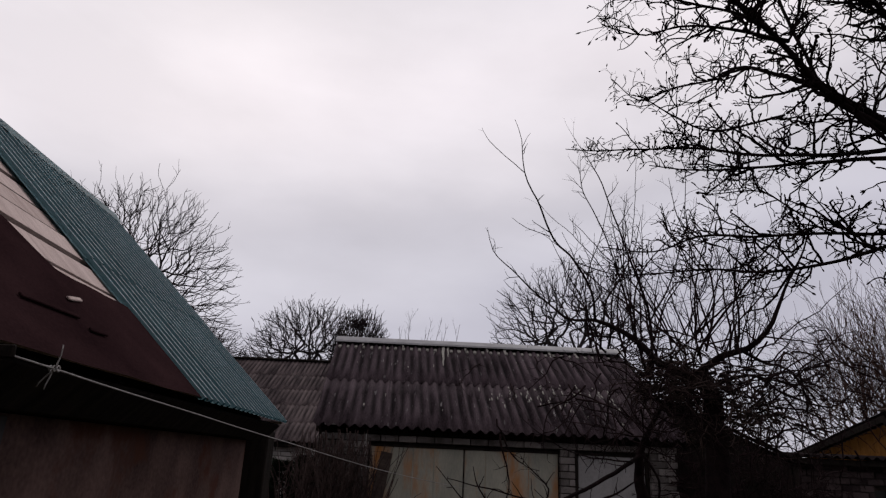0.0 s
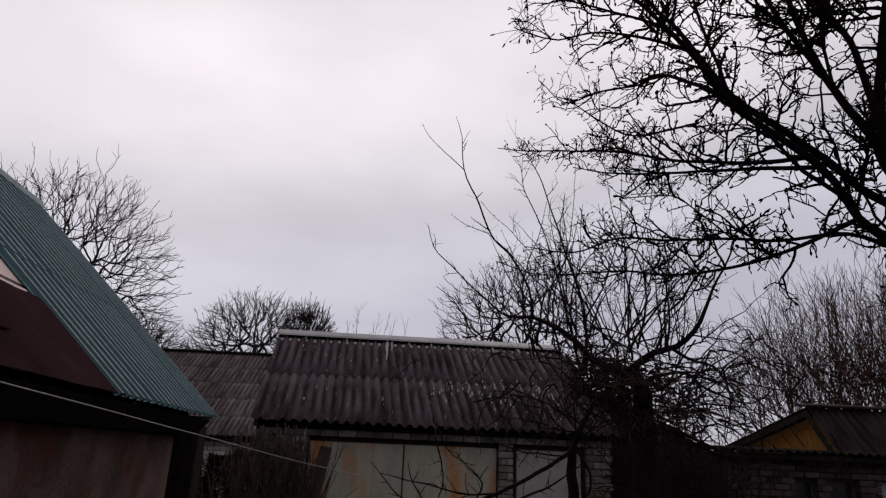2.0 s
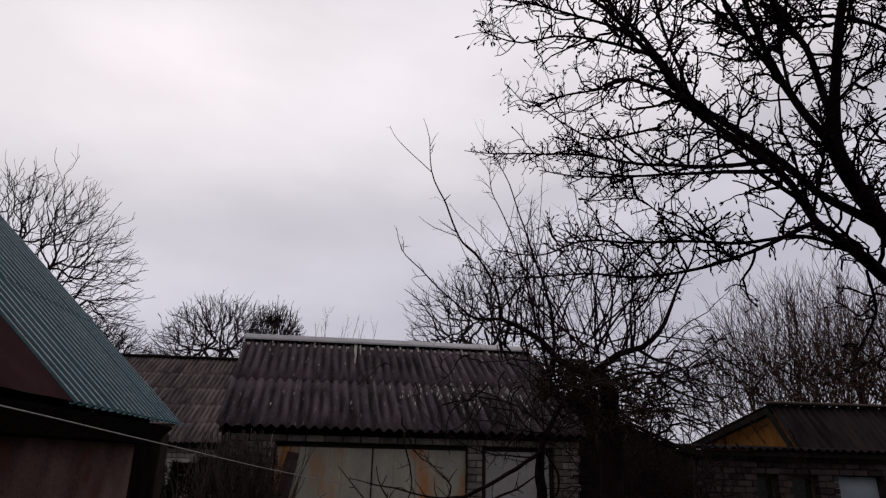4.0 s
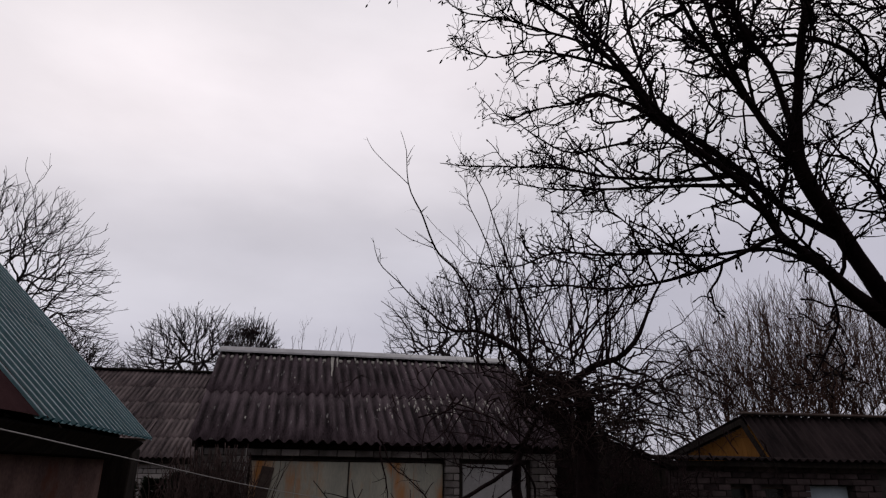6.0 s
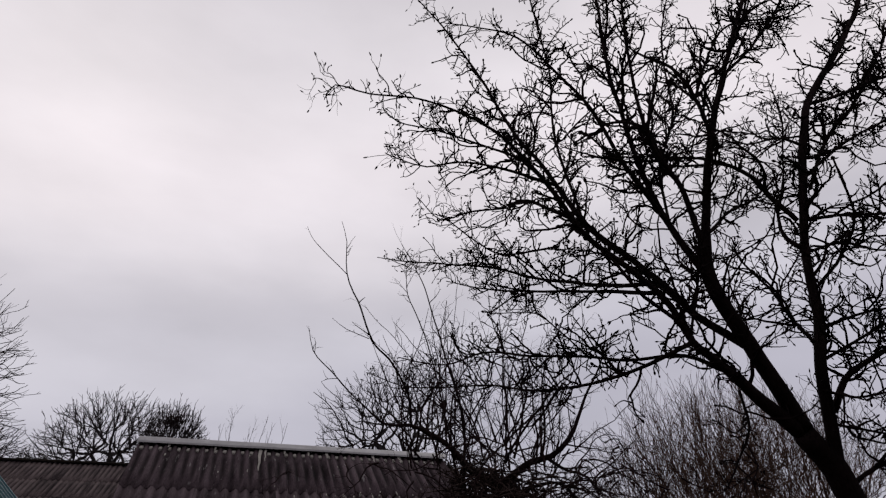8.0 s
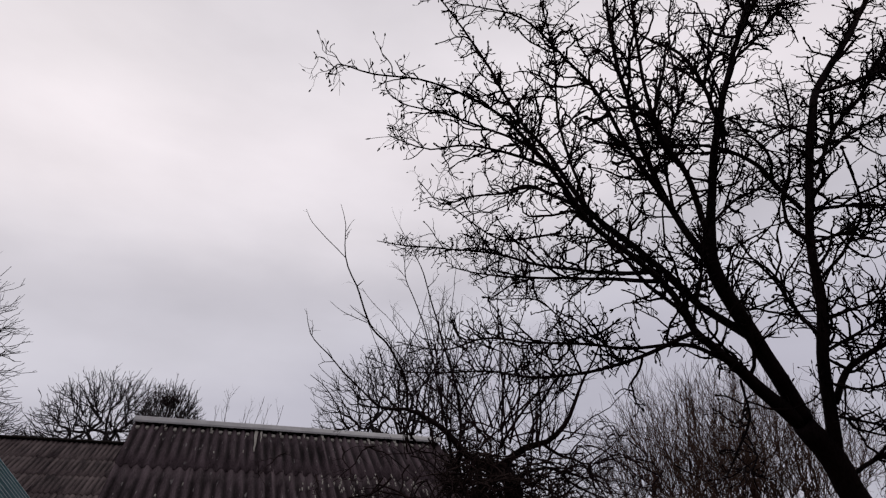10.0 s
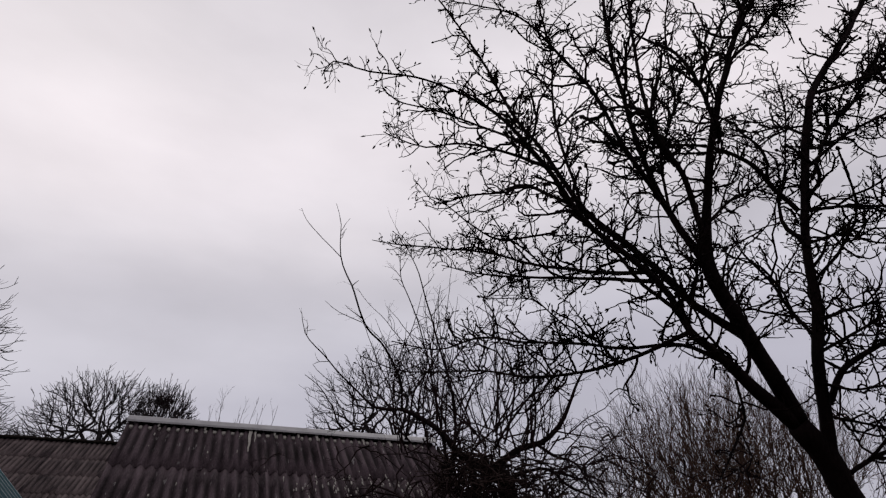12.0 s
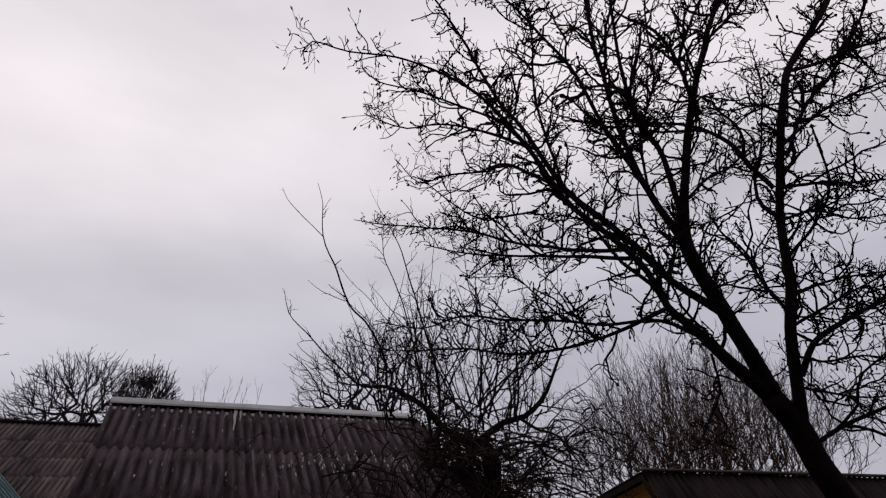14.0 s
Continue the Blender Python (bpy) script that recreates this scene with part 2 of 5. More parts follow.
class Tubes:
    """Gathers tapered tubes into one mesh."""

    def __init__(self):
        self.v, self.quads, self.ends, self.n = [], [], [], 0

    def add(self, line, sides):
        self.add_all(np.asarray(line, float)[None], sides)

    def add_all(self, lines, sides):
        """lines: (tubes, points, 4) of x, y, z, radius."""
        m, n = lines.shape[:2]
        if m == 0:
            return
        p = lines[:, :, :3]
        d = np.empty_like(p)
        d[:, 1:-1] = p[:, 2:] - p[:, :-2]
        d[:, 0], d[:, -1] = p[:, 1] - p[:, 0], p[:, -1] - p[:, -2]
        d /= np.linalg.norm(d, axis=2, keepdims=True) + 1e-9
        ref = np.zeros((m, 1, 3))
        ref[np.arange(m), 0, np.argmin(np.abs(d).sum(axis=1), axis=1)] = 1.0
        u = np.cross(d, ref)
        u /= np.linalg.norm(u, axis=2, keepdims=True) + 1e-9
        w = np.cross(d, u)
        an = 2 * math.pi * np.arange(sides) / sides
        ring = np.cos(an)[None, None, :, None] * u[:, :, None, :] + np.sin(an)[None, None, :, None] * w[:, :, None, :]
        self.v.append((p[:, :, None, :] + ring * lines[:, :, None, 3:4]).reshape(-1, 3))
        k = np.arange(sides)
        k2 = (k + 1) % sides
        a = self.n + (np.arange(m)[:, None] * n + np.arange(n - 1)[None, :])[:, :, None] * sides
        self.quads.append(np.stack([a + k, a + k2, a + sides + k2, a + sides + k], axis=3).reshape(-1, 4))
        last = self.n + (np.arange(m) * n + n - 1)[:, None] * sides + k[None, :]
        first = self.n + (np.arange(m) * n)[:, None] * sides + k[None, ::-1]
        self.ends += [last, first]
        self.n += m * n * sides

    def object(self, name, mat, parent, label=""):
        v = np.concatenate(self.v)
        loops = [np.concatenate(self.quads)] + self.ends
        sizes = np.concatenate([np.full(len(q), q.shape[1]) for q in loops])
        flat = np.concatenate([q.reshape(-1) for q in loops]).astype(np.int32)
        me = bpy.data.meshes.new(name)
        me.vertices.add(len(v))
        me.vertices.foreach_set("co", v.astype(np.float32).reshape(-1))
        me.loops.add(len(flat))
        me.loops.foreach_set("vertex_index", flat)
        me.polygons.add(len(sizes))
        me.polygons.foreach_set("loop_start", np.concatenate([[0], np.cumsum(sizes)[:-1]]).astype(np.int32))
        me.polygons.foreach_set("use_smooth", np.ones(len(sizes), dtype=bool))
        me.materials.append(mat)
        me.update(calc_edges=True)
        ob = new(name, me)
        ob.parent = parent
        if label:
            tagged(ob, label)
        return ob


def unit(a):
    return a / (np.linalg.norm(a, axis=-1, keepdims=True) + 1e-9)


def wander_all(rng, start, way, length, r0, r1, steps, crook, up):
    """Crooked lines (twigs, steps + 1, 4)."""
    m = len(start)
    out = np.empty((m, steps + 1, 4))
    p, d = start.copy(), unit(way)
    out[:, 0, :3], out[:, 0, 3] = p, r0
    for i in range(steps):
        d = d + rng.normal(0, crook, (m, 3))
        d[:, 2] += up
        d = unit(d)
        p = p + d * (length / steps)[:, None]
        out[:, i + 1, :3] = p
        out[:, i + 1, 3] = r0 + (r1 - r0) * (i + 1) / steps
    return out


def wander(rng, start, direction, length, r0, r1, step, crook, up):
    """One crooked line."""
    return wander_all(rng, np.array([start], float), np.array([direction], float), np.array([float(length)]), np.array([float(r0)]), np.array([float(r1)]), max(2, int(length / step)), crook, up)[0]


def sprout(rng, tubes, line, levels, every, length, radius, spread=55, up=0.15, crook=0.22, step=0.04, start=0.15, buds=None, sides=4, shrink=0.5, tip=0.6, taper=0.45, dense=0.6, thin=0.75):
    """Side twigs along a line, or along many of one count of points, and twigs on those."""
    lines = np.asarray(line, float)
    if lines.ndim == 2:
        lines = lines[None]
    seg = np.linalg.norm(np.diff(lines[:, :, :3], axis=1), axis=2)
    total = seg.sum(axis=1)
    count = np.floor(total * (1 - start) / every + rng.random(len(lines))).astype(int)
    who = np.repeat(np.arange(len(lines)), count)
    if len(who) == 0:
        return
    t = start + (1 - start) * rng.random(len(who))
    n = lines.shape[1]
    pos = np.minimum(t * (n - 1), n - 1.001)
    k = pos.astype(int)
    fr = (pos - k)[:, None]
    a, b = lines[who, k], lines[who, k + 1]
    base = a * (1 - fr) + b * fr
    tang = unit(b[:, :3] - a[:, :3])
    side = rng.normal(0, 1, (len(who), 3))
    side = unit(side - tang * (side * tang).sum(axis=1, keepdims=True))
    an = np.radians(spread * rng.uniform(0.65, 1.3, len(who)))[:, None]
    way = tang * np.cos(an) + side * np.sin(an)
    way[:, 2] += up
    size = length * rng.uniform(0.3, 1.25, len(who)) * (1 - taper * t)
    r = np.minimum(radius * rng.uniform(0.75, 1.2, len(who)), base[:, 3] * 0.85)
    steps = int(max(3, min(9, length / step)))
    made = wander_all(rng, base[:, :3], way, size, r, r * tip, steps, crook, up * 0.12)
    tubes.add_all(made, sides)
    if buds is not None:
        pick = made[rng.random(len(made)) < 0.5]
        d = unit(pick[:, -1, :3] - pick[:, -2, :3])
        s = np.maximum(pick[:, 0, 3] * 0.9, 0.0024)
        shape = np.empty((len(pick), 4, 4))
        for i, (along, fat) in enumerate(((-0.002, 0.8), (0.004, 1.45), (0.010, 1.25), (0.016, 0.3))):
            shape[:, i, :3] = pick[:, -1, :3] + d * along
            shape[:, i, 3] = s * fat
        buds.add_all(shape, 4)
    if levels > 1:
        sprout(rng, tubes, made, levels - 1, every * dense, length * shrink, radius * thin, spread, up, crook, step * 0.7, 0.2, buds, max(3, sides - 1), shrink, tip, taper, dense, thin)


# ---- the ground ----
def build_ground():
    bm = bmesh.new()
    rings = [0, 1, 2, 4, 6, 9, 13, 18, 25, 40, 80, 200, 600, 2500]
    cols = 48
    rows = []
    for r in rings:
        row = []
        for k in range(cols):
            a = 2 * math.pi * k / cols
            x, y = r * math.cos(a), 6 + r * math.sin(a)
            z = noise.noise(Vector((x * 0.35, y * 0.35, 0))) * 0.035 - 0.03 if r < 300 else -0.03
            row.append(bm.verts.new((x, y, z)))
        rows.append(row)
    for i in range(1, len(rings) - 1):
        for k in range(cols):
            bm.faces.new((rows[i][k], rows[i + 1][k], rows[i + 1][(k + 1) % cols], rows[i][(k + 1) % cols]))
    bm.faces.new(rows[1])
    for v in rows[0]:
        bm.verts.remove(v)
    bmesh.ops.recalc_face_normals(bm, faces=bm.faces)
    g = part("ground", bm, M_SOIL)
    return tagged(g, "dark bare garden soil with dull winter grass", "ground", kind="structure")


build_ground()


# unseen wall added south of the yard to cut sky light on the facades
bm = bmesh.new()
add_box(bm, (-9, -3.4, -0.1), (10, -3.1, 5.2))
tagged(part("wall_south", bm, M_PLASTER), "unseen plain plastered wall added to block sky light", "wall", kind="structure")


# ---- corrugated roofs ----
def wave_sheet(waves, pitch, depth, length, thick, along=3, per=6, skew=0.0):
    """A corrugated sheet: x across the waves, y up the slope."""
    v, f = [], []
    cols = waves * per + 1
    for side in (0, 1):
        for j in range(along + 1):
            for i in range(cols):
                x = i * pitch / per
                z = depth / 2 * math.cos(2 * math.pi * i / per) + (thick if side else 0)
                v.append((x + skew * length * j / along, length * j / along, z))
    half = (along + 1) * cols
    for j in range(along):
        for i in range(cols - 1):
            a = j * cols + i
            f.append((a, a + cols, a + cols + 1, a + 1))
            f.append((half + a, half + a + 1, half + a + cols + 1, half + a + cols))
    for i in range(cols - 1):
        f.append((i, i + 1, half + i + 1, half + i))
        a = along * cols + i
        f.append((a, half + a, half + a + 1, a + 1))
    for j in range(along):
        a = j * cols
        f.append((a, half + a, half + a + cols, a + cols))
        a = j * cols + cols - 1
        f.append((a, a + cols, half + a + cols, half + a))
    return v, f


def slope_frame(eave_left, along, up):
    """Axes of a roof slope: x along the eave, y up the slope."""
    x = Vector(along).normalized()
    y = Vector(up) - x * Vector(up).dot(x)
    y.normalize()
    z = x.cross(y)
    return Matrix((( x.x, y.x, z.x, eave_left[0]), (x.y, y.y, z.y, eave_left[1]), (x.z, y.z, z.z, eave_left[2]), (0, 0, 0, 1)))


def corrugated_slope(parent, frame_m, width, length, waves, pitch, depth, rows, mat, rng, cover=1, skew=0.0):
    """Overlapping sheets, each a piece of its own."""
    sheet_len = (length + 0.14 * (rows - 1)) / rows
    v, f = wave_sheet(waves, pitch, depth, sheet_len, 0.006, skew=skew)
    first = None
    step_x = (waves - cover) * pitch
    cols = max(1, round((width - pitch) / step_x))
    for r in range(rows):
        for c in range(cols):
            lift = 0.008 * r + 0.004 * (c % 2) + 0.006
            m = frame_m @ Matrix.Translation((c * step_x + skew * r * (sheet_len - 0.14) + rng.normal(0, 0.004), r * (sheet_len - 0.14) + rng.normal(0, 0.008), lift)) @ pose(0, 0, 0, -0.10 + rng.normal(0, 0.02), 0, rng.normal(0, 0.12))
            if first is None:
                first = mesh_object("roof_sheet", v, f, mat, parent, smooth=True)
                first.matrix_basis = m
            else:
                share("roof_sheet", first, m, parent)


def brick_wall(parent, x0, x1, z0, z1, y, mat, gaps, rng, length=0.25, height=0.088, joint=0.012, depth=0.12, limit=400):
    """Bricks laid one by one in front of the wall's core, facing -y; gaps are (x0, x1, z0, z1)."""
    bm = bmesh.new()
    add_box(bm, (-length / 2, 0, 0), (length / 2, depth, height), bevel=0.006)
    whole = None
    zc, row, made = z0, 0, 0
    while zc + height <= z1 + 0.03:
        x = x0 - (length + joint) / 2 * (row % 2)
        while x < x1:
            a, b = max(x, x0), min(x + length, x1)
            cut = [(a, b)]
            for g in gaps:
                if zc + height > g[2] and zc < g[3]:
                    nxt = []
                    for p, q in cut:
                        if q <= g[0] or p >= g[1]:
                            nxt.append((p, q))
                        else:
                            if p < g[0] - 0.03:
                                nxt.append((p, g[0]))
                            if q > g[1] + 0.03:
                                nxt.append((g[1], q))
                    cut = nxt
            for p, q in cut:
                if q - p < 0.04 or made >= limit:
                    continue
                m = Matrix.Translation(((p + q) / 2, y + rng.normal(0, 0.003), zc)) @ pose(0, 0, 0, 0, rng.normal(0, 0.5), rng.normal(0, 0.5)) @ Matrix.Diagonal(((q - p) / length, 1, 1, 1))
                if whole is None:
                    whole = part("brick", bm, mat, parent)
                    whole.matrix_basis = m
                else:
                    share("brick", whole, m, parent)
                made += 1
            x += length + joint
        zc += height + joint
        row += 1


# ---- the shed ----
SHED_TURN = 2.6


def build_shed():
    rng = np.random.default_rng(11)
    shed = thing("brick_shed", "old grey brick shed with a corrugated asbestos gable roof", "shed", at=(0.85, 9.75, 0.03))
    shed.rotation_euler.z = radians(SHED_TURN)
    # local frame: x along the front, y back, z up; the front wall stands at y = 0
    left, right, back = -2.60, 2.66, 4.9
    wall_top = 2.02
    core = bmesh.new()
    add_box(core, (left + 0.1, 0.06, -0.1), (-1.86, 0.25, wall_top))
    add_box(core, (0.94, 0.06, -0.1), (1.19, 0.25, wall_top))
    add_box(core, (2.23, 0.06, -0.1), (right - 0.02, 0.25, wall_top))
    add_box(core, (-1.86, 0.06, 1.90), (0.94, 0.25, wall_top - 0.003))
    add_box(core, (1.19, 0.06, 1.90), (2.23, 0.25, wall_top - 0.003))
    part("front_wall", core, M_MORTAR, shed, "recessed grey mortar core")
    for nm, xx in (("side_wall", left), ("side_wall", right - 0.25)):
        bm = bmesh.new()
        vs = [(xx, 0.28, -0.1), (xx, back, -0.1), (xx, back, wall_top), (xx, back / 2, 3.6), (xx, 0.28, wall_top)]
        a = [bm.verts.new(q) for q in vs]
        b = [bm.verts.new((q[0] + 0.25, q[1], q[2])) for q in vs]
        bm.faces.new(a)
        bm.faces.new(list(reversed(b)))
        for i in range(5):
            bm.faces.new((a[i], b[i], b[(i + 1) % 5], a[(i + 1) % 5]))
        bmesh.ops.recalc_face_normals(bm, faces=bm.faces)
        part(nm, bm, M_BRICK, shed)
    box("back_wall", (left + 0.25, back - 0.25, -0.1), (right - 0.25, back, wall_top), M_BRICK, shed)
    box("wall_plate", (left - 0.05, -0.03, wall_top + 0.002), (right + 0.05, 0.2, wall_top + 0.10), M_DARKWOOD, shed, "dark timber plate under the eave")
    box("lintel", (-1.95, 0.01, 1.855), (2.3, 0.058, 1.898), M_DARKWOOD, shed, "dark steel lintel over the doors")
    # slopes
    rise, run = 1.66, 2.72
    skew = -0.045
    f_front = slope_frame((left - 0.06, -0.28, 2.10), (1, 0, 0), (0, run, rise))
    length = math.hypot(rise, run)
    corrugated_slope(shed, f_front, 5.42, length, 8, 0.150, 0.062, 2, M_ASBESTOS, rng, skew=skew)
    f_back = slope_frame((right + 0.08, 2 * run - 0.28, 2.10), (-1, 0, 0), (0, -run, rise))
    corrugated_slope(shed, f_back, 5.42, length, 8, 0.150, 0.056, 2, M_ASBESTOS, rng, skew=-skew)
    for k in range(6):
        x = left + 0.3 + k * 0.95
        bm = bmesh.new()
        add_box(bm, (0, 0.2, -0.14), (0.06, length - 0.05, -0.045))
        r = part("rafter", bm, M_DARKWOOD, shed)
        r.matrix_basis = f_front @ Matrix.Translation((x - left + 0.1, 0, 0))
    # ridge capping, bent from sheet metal in lapped lengths, its edges turned down
    for k in range(3):
        bm = bmesh.new()
        x0, x1 = left - 0.22 + k * 1.82, left - 0.22 + (k + 1) * 1.82 + (0.06 if k < 2 else 0.02)
        cap = [(-0.185, -0.112), (-0.178, -0.080), (-0.05, 0.000), (0.0, 0.016), (0.05, 0.000), (0.178, -0.080), (0.185, -0.112)]
        yr, zr = run - 0.28, 2.10 + rise + 0.100 + 0.003 * (k % 2)
        top = [[bm.verts.new((x, yr + a, zr + b)) for a, b in cap] for x in (x0, x1)]
        low = [[bm.verts.new((x, yr + a * 0.98, zr + b - 0.004)) for a, b in cap] for x in (x0, x1)]
        for i in range(6):
            bm.faces.new((top[0][i], top[1][i], top[1][i + 1], top[0][i + 1]))
            bm.faces.new((low[0][i], low[0][i + 1], low[1][i + 1], low[1][i]))
        bm.faces.new((top[0][0], low[0][0], low[1][0], top[1][0]))
        bm.faces.new((top[0][6], top[1][6], low[1][6], low[0][6]))
        part("ridge_cap", bm, M_RIDGE, shed, "pale galvanised ridge capping")
    # barge boards
    for xx in (left - 0.03, right + 0.02):
        bm = bmesh.new()
        add_box(bm, (0, 0.02, -0.16), (0.025, length, -0.035))
        b = part("barge_board", bm, M_DARKWOOD, shed)
        b.matrix_basis = f_front @ Matrix.Translation((xx - left + 0.12, 0, 0))
    # pale streak under the ridge
    for dx, ln, w in ((1.88, 0.95, 0.034), (1.97, 0.55, 0.022), (0.36, 0.18, 0.03), (1.12, 0.2, 0.03), (2.30, 0.22, 0.03), (2.72, 0.24, 0.03), (3.05, 0.3, 0.035), (3.9, 0.35, 0.03), (4.4, 0.32, 0.04)):
        bm = bmesh.new()
        n = 6
        prev = None
        for i in range(n + 1):
            ww = w * (1 - 0.75 * i / n)
            y = length - 0.06 - ln * i / n
            row = [bm.verts.new((dx + s * ww + 0.006 * math.sin(i * 2.1), y, 0.052 + 0.004 * (1 - abs(s)))) for s in (-1, 0, 1)]
            if prev:
                for a in range(2):
                    bm.faces.new((prev[a], prev[a + 1], row[a + 1], row[a]))
            prev = row
        s = part("lime_streak", bm, M_LIME, shed, "pale lime streak down the sheets")
        s.matrix_basis = f_front
    # pale lichen in flecks along the crests of the sheets
    bm = bmesh.new()
    for i in range(105):
        y = min(length - 0.1, max(0.3, rng.normal(1.15, 0.24)))
        x = 0.15 * round(rng.uniform(2.7, 4.7) / 0.15) + skew * y + rng.normal(0, 0.022)
        if i % 5 == 0:
            x, y = 0.15 * rng.integers(1, 34) + skew * 2, rng.uniform(0.2, length - 0.1)
        ln, w = rng.uniform(0.010, 0.055), rng.uniform(0.004, 0.011)
        add_box(bm, (x - w, y - ln, 0.034), (x + w, y + ln, 0.056 - 0.006 * rng.random()), bevel=0.002)
    bed = bmesh.new()
    for k in range(1, 36):
        x = 0.15 * k + skew * length - 0.075
        w = rng.uniform(0.022, 0.036)
        add_box(bed, (x - w, length - 0.26 - rng.uniform(0.0, 0.03), -0.022), (x + w, length - 0.17, 0.026), bevel=0.010)
    bedding = part("mortar_bedding", bed, M_LIME, shed, "pale mortar bedding between waves and ridge cap")
    bedding.matrix_basis = f_front
    tagged(bedding, kind="stuff")
    lichen = part("lichen", bm, M_LIME, shed, "pale lichen flecks on the sheets")
    lichen.matrix_basis = f_front
    tagged(lichen, kind="stuff")
    # wide rusty steel door in two leaves and the narrower pale door
    for x0, x1 in ((-1.83, -0.47), (-0.45, 0.92)):
        d = box("door", (x0, 0.03, 0.03), (x1, 0.055, 1.85), M_DOOR, shed, "faded grey-green steel door with rust stains")
        for z in (0.35, 1.05):
            box("rib", (x0 + 0.03, 0.018, z), (x1 - 0.03, 0.029, z + 0.03), M_DOOR, d)
        for x in (x0 + 0.30, x0 + 0.62, x0 + 0.93):
            box("seam", (x, 0.022, 0.05), (x + 0.012, 0.029, 1.84), M_DOOR, d)
    d = box("door", (1.22, 0.03, 0.03), (2.20, 0.055, 1.85), M_DOOR_PALE, shed, "pale grey painted steel door")
    box("seam", (1.72, 0.022, 0.05), (1.735, 0.029, 1.84), M_DOOR_PALE, d)
    for xx in (1.155, 2.205):
        box("door_post", (xx, 0.0, 0), (xx + 0.05, 0.058, 1.855), M_DARKWOOD, shed)
    brick_wall(shed, left, right, 0.02, wall_top - 0.02, -0.062, M_BRICK,
               [(-1.86, 0.94, -1, 1.90), (1.15, 2.26, -1, 1.90)], rng)
    return shed


build_shed()


# ---- the low house behind, with small-wave sheets ----
def build_back_house():
    rng = np.random.default_rng(12)
    h = thing("low_brick_house", "low whitewashed brick house with a weathered small-wave asbestos roof", "house", at=(-5.2, 14.6, -0.04))
    left, right = -4.4, 4.4
    box("front_wall", (left, 0.12, -0.1), (right, 0.3, 2.0), M_MORTAR, h)
    box("back_wall", (left, 6.6, -0.1), (right, 6.9, 2.0), M_WHITEBRICK, h)
    for xx in (left, right - 0.3):
        bm = bmesh.new()
        vs = [(xx, 0.31, -0.1), (xx, 6.59, -0.1), (xx, 6.59, 2.0), (xx, 3.45, 3.95), (xx, 0.31, 2.0)]
        a = [bm.verts.new(q) for q in vs]
        b = [bm.verts.new((q[0] + 0.3, q[1], q[2])) for q in vs]
        bm.faces.new(a)
        bm.faces.new(list(reversed(b)))
        for i in range(5):
            bm.faces.new((a[i], b[i], b[(i + 1) % 5], a[(i + 1) % 5]))
        bmesh.ops.recalc_face_normals(bm, faces=bm.faces)
        part("side_wall", bm, M_WHITEBRICK, h)
    run, rise = 3.75, 2.22
    length = math.hypot(run, rise)
    f1 = slope_frame((left - 0.2, -0.3, 2.0), (1, 0, 0), (0, run, rise))
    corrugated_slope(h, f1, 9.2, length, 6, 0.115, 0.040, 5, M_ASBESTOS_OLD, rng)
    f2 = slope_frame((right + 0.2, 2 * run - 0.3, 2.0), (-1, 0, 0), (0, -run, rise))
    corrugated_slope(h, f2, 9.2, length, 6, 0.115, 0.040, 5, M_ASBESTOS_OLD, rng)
    box("ridge_cap", (left - 0.2, run - 0.42, 2.0 + rise + 0.03), (right + 0.2, run - 0.18, 2.0 + rise + 0.09), M_DARKWOOD, h, "dark ridge board", bevel=0.02)
    box("eave_board", (left - 0.15, -0.2, 1.9), (right + 0.15, -0.16, 2.02), M_DARKWOOD, h)
    brick_wall(h, 0.2, 4.38, 0.6, 1.93, 0.0, M_WHITEBRICK, [], rng, limit=290)
    return h


build_back_house()


# ---- the house under re-roofing: steel sheets over half of the slope, bare boards and felt beyond ----
EAVE_START, EAVE_END = Vector((0, 0, 2.005)), Vector((0, 2.495, 2.011))   # where the steel begins, and the far end
PITCH_RISE = 0.972


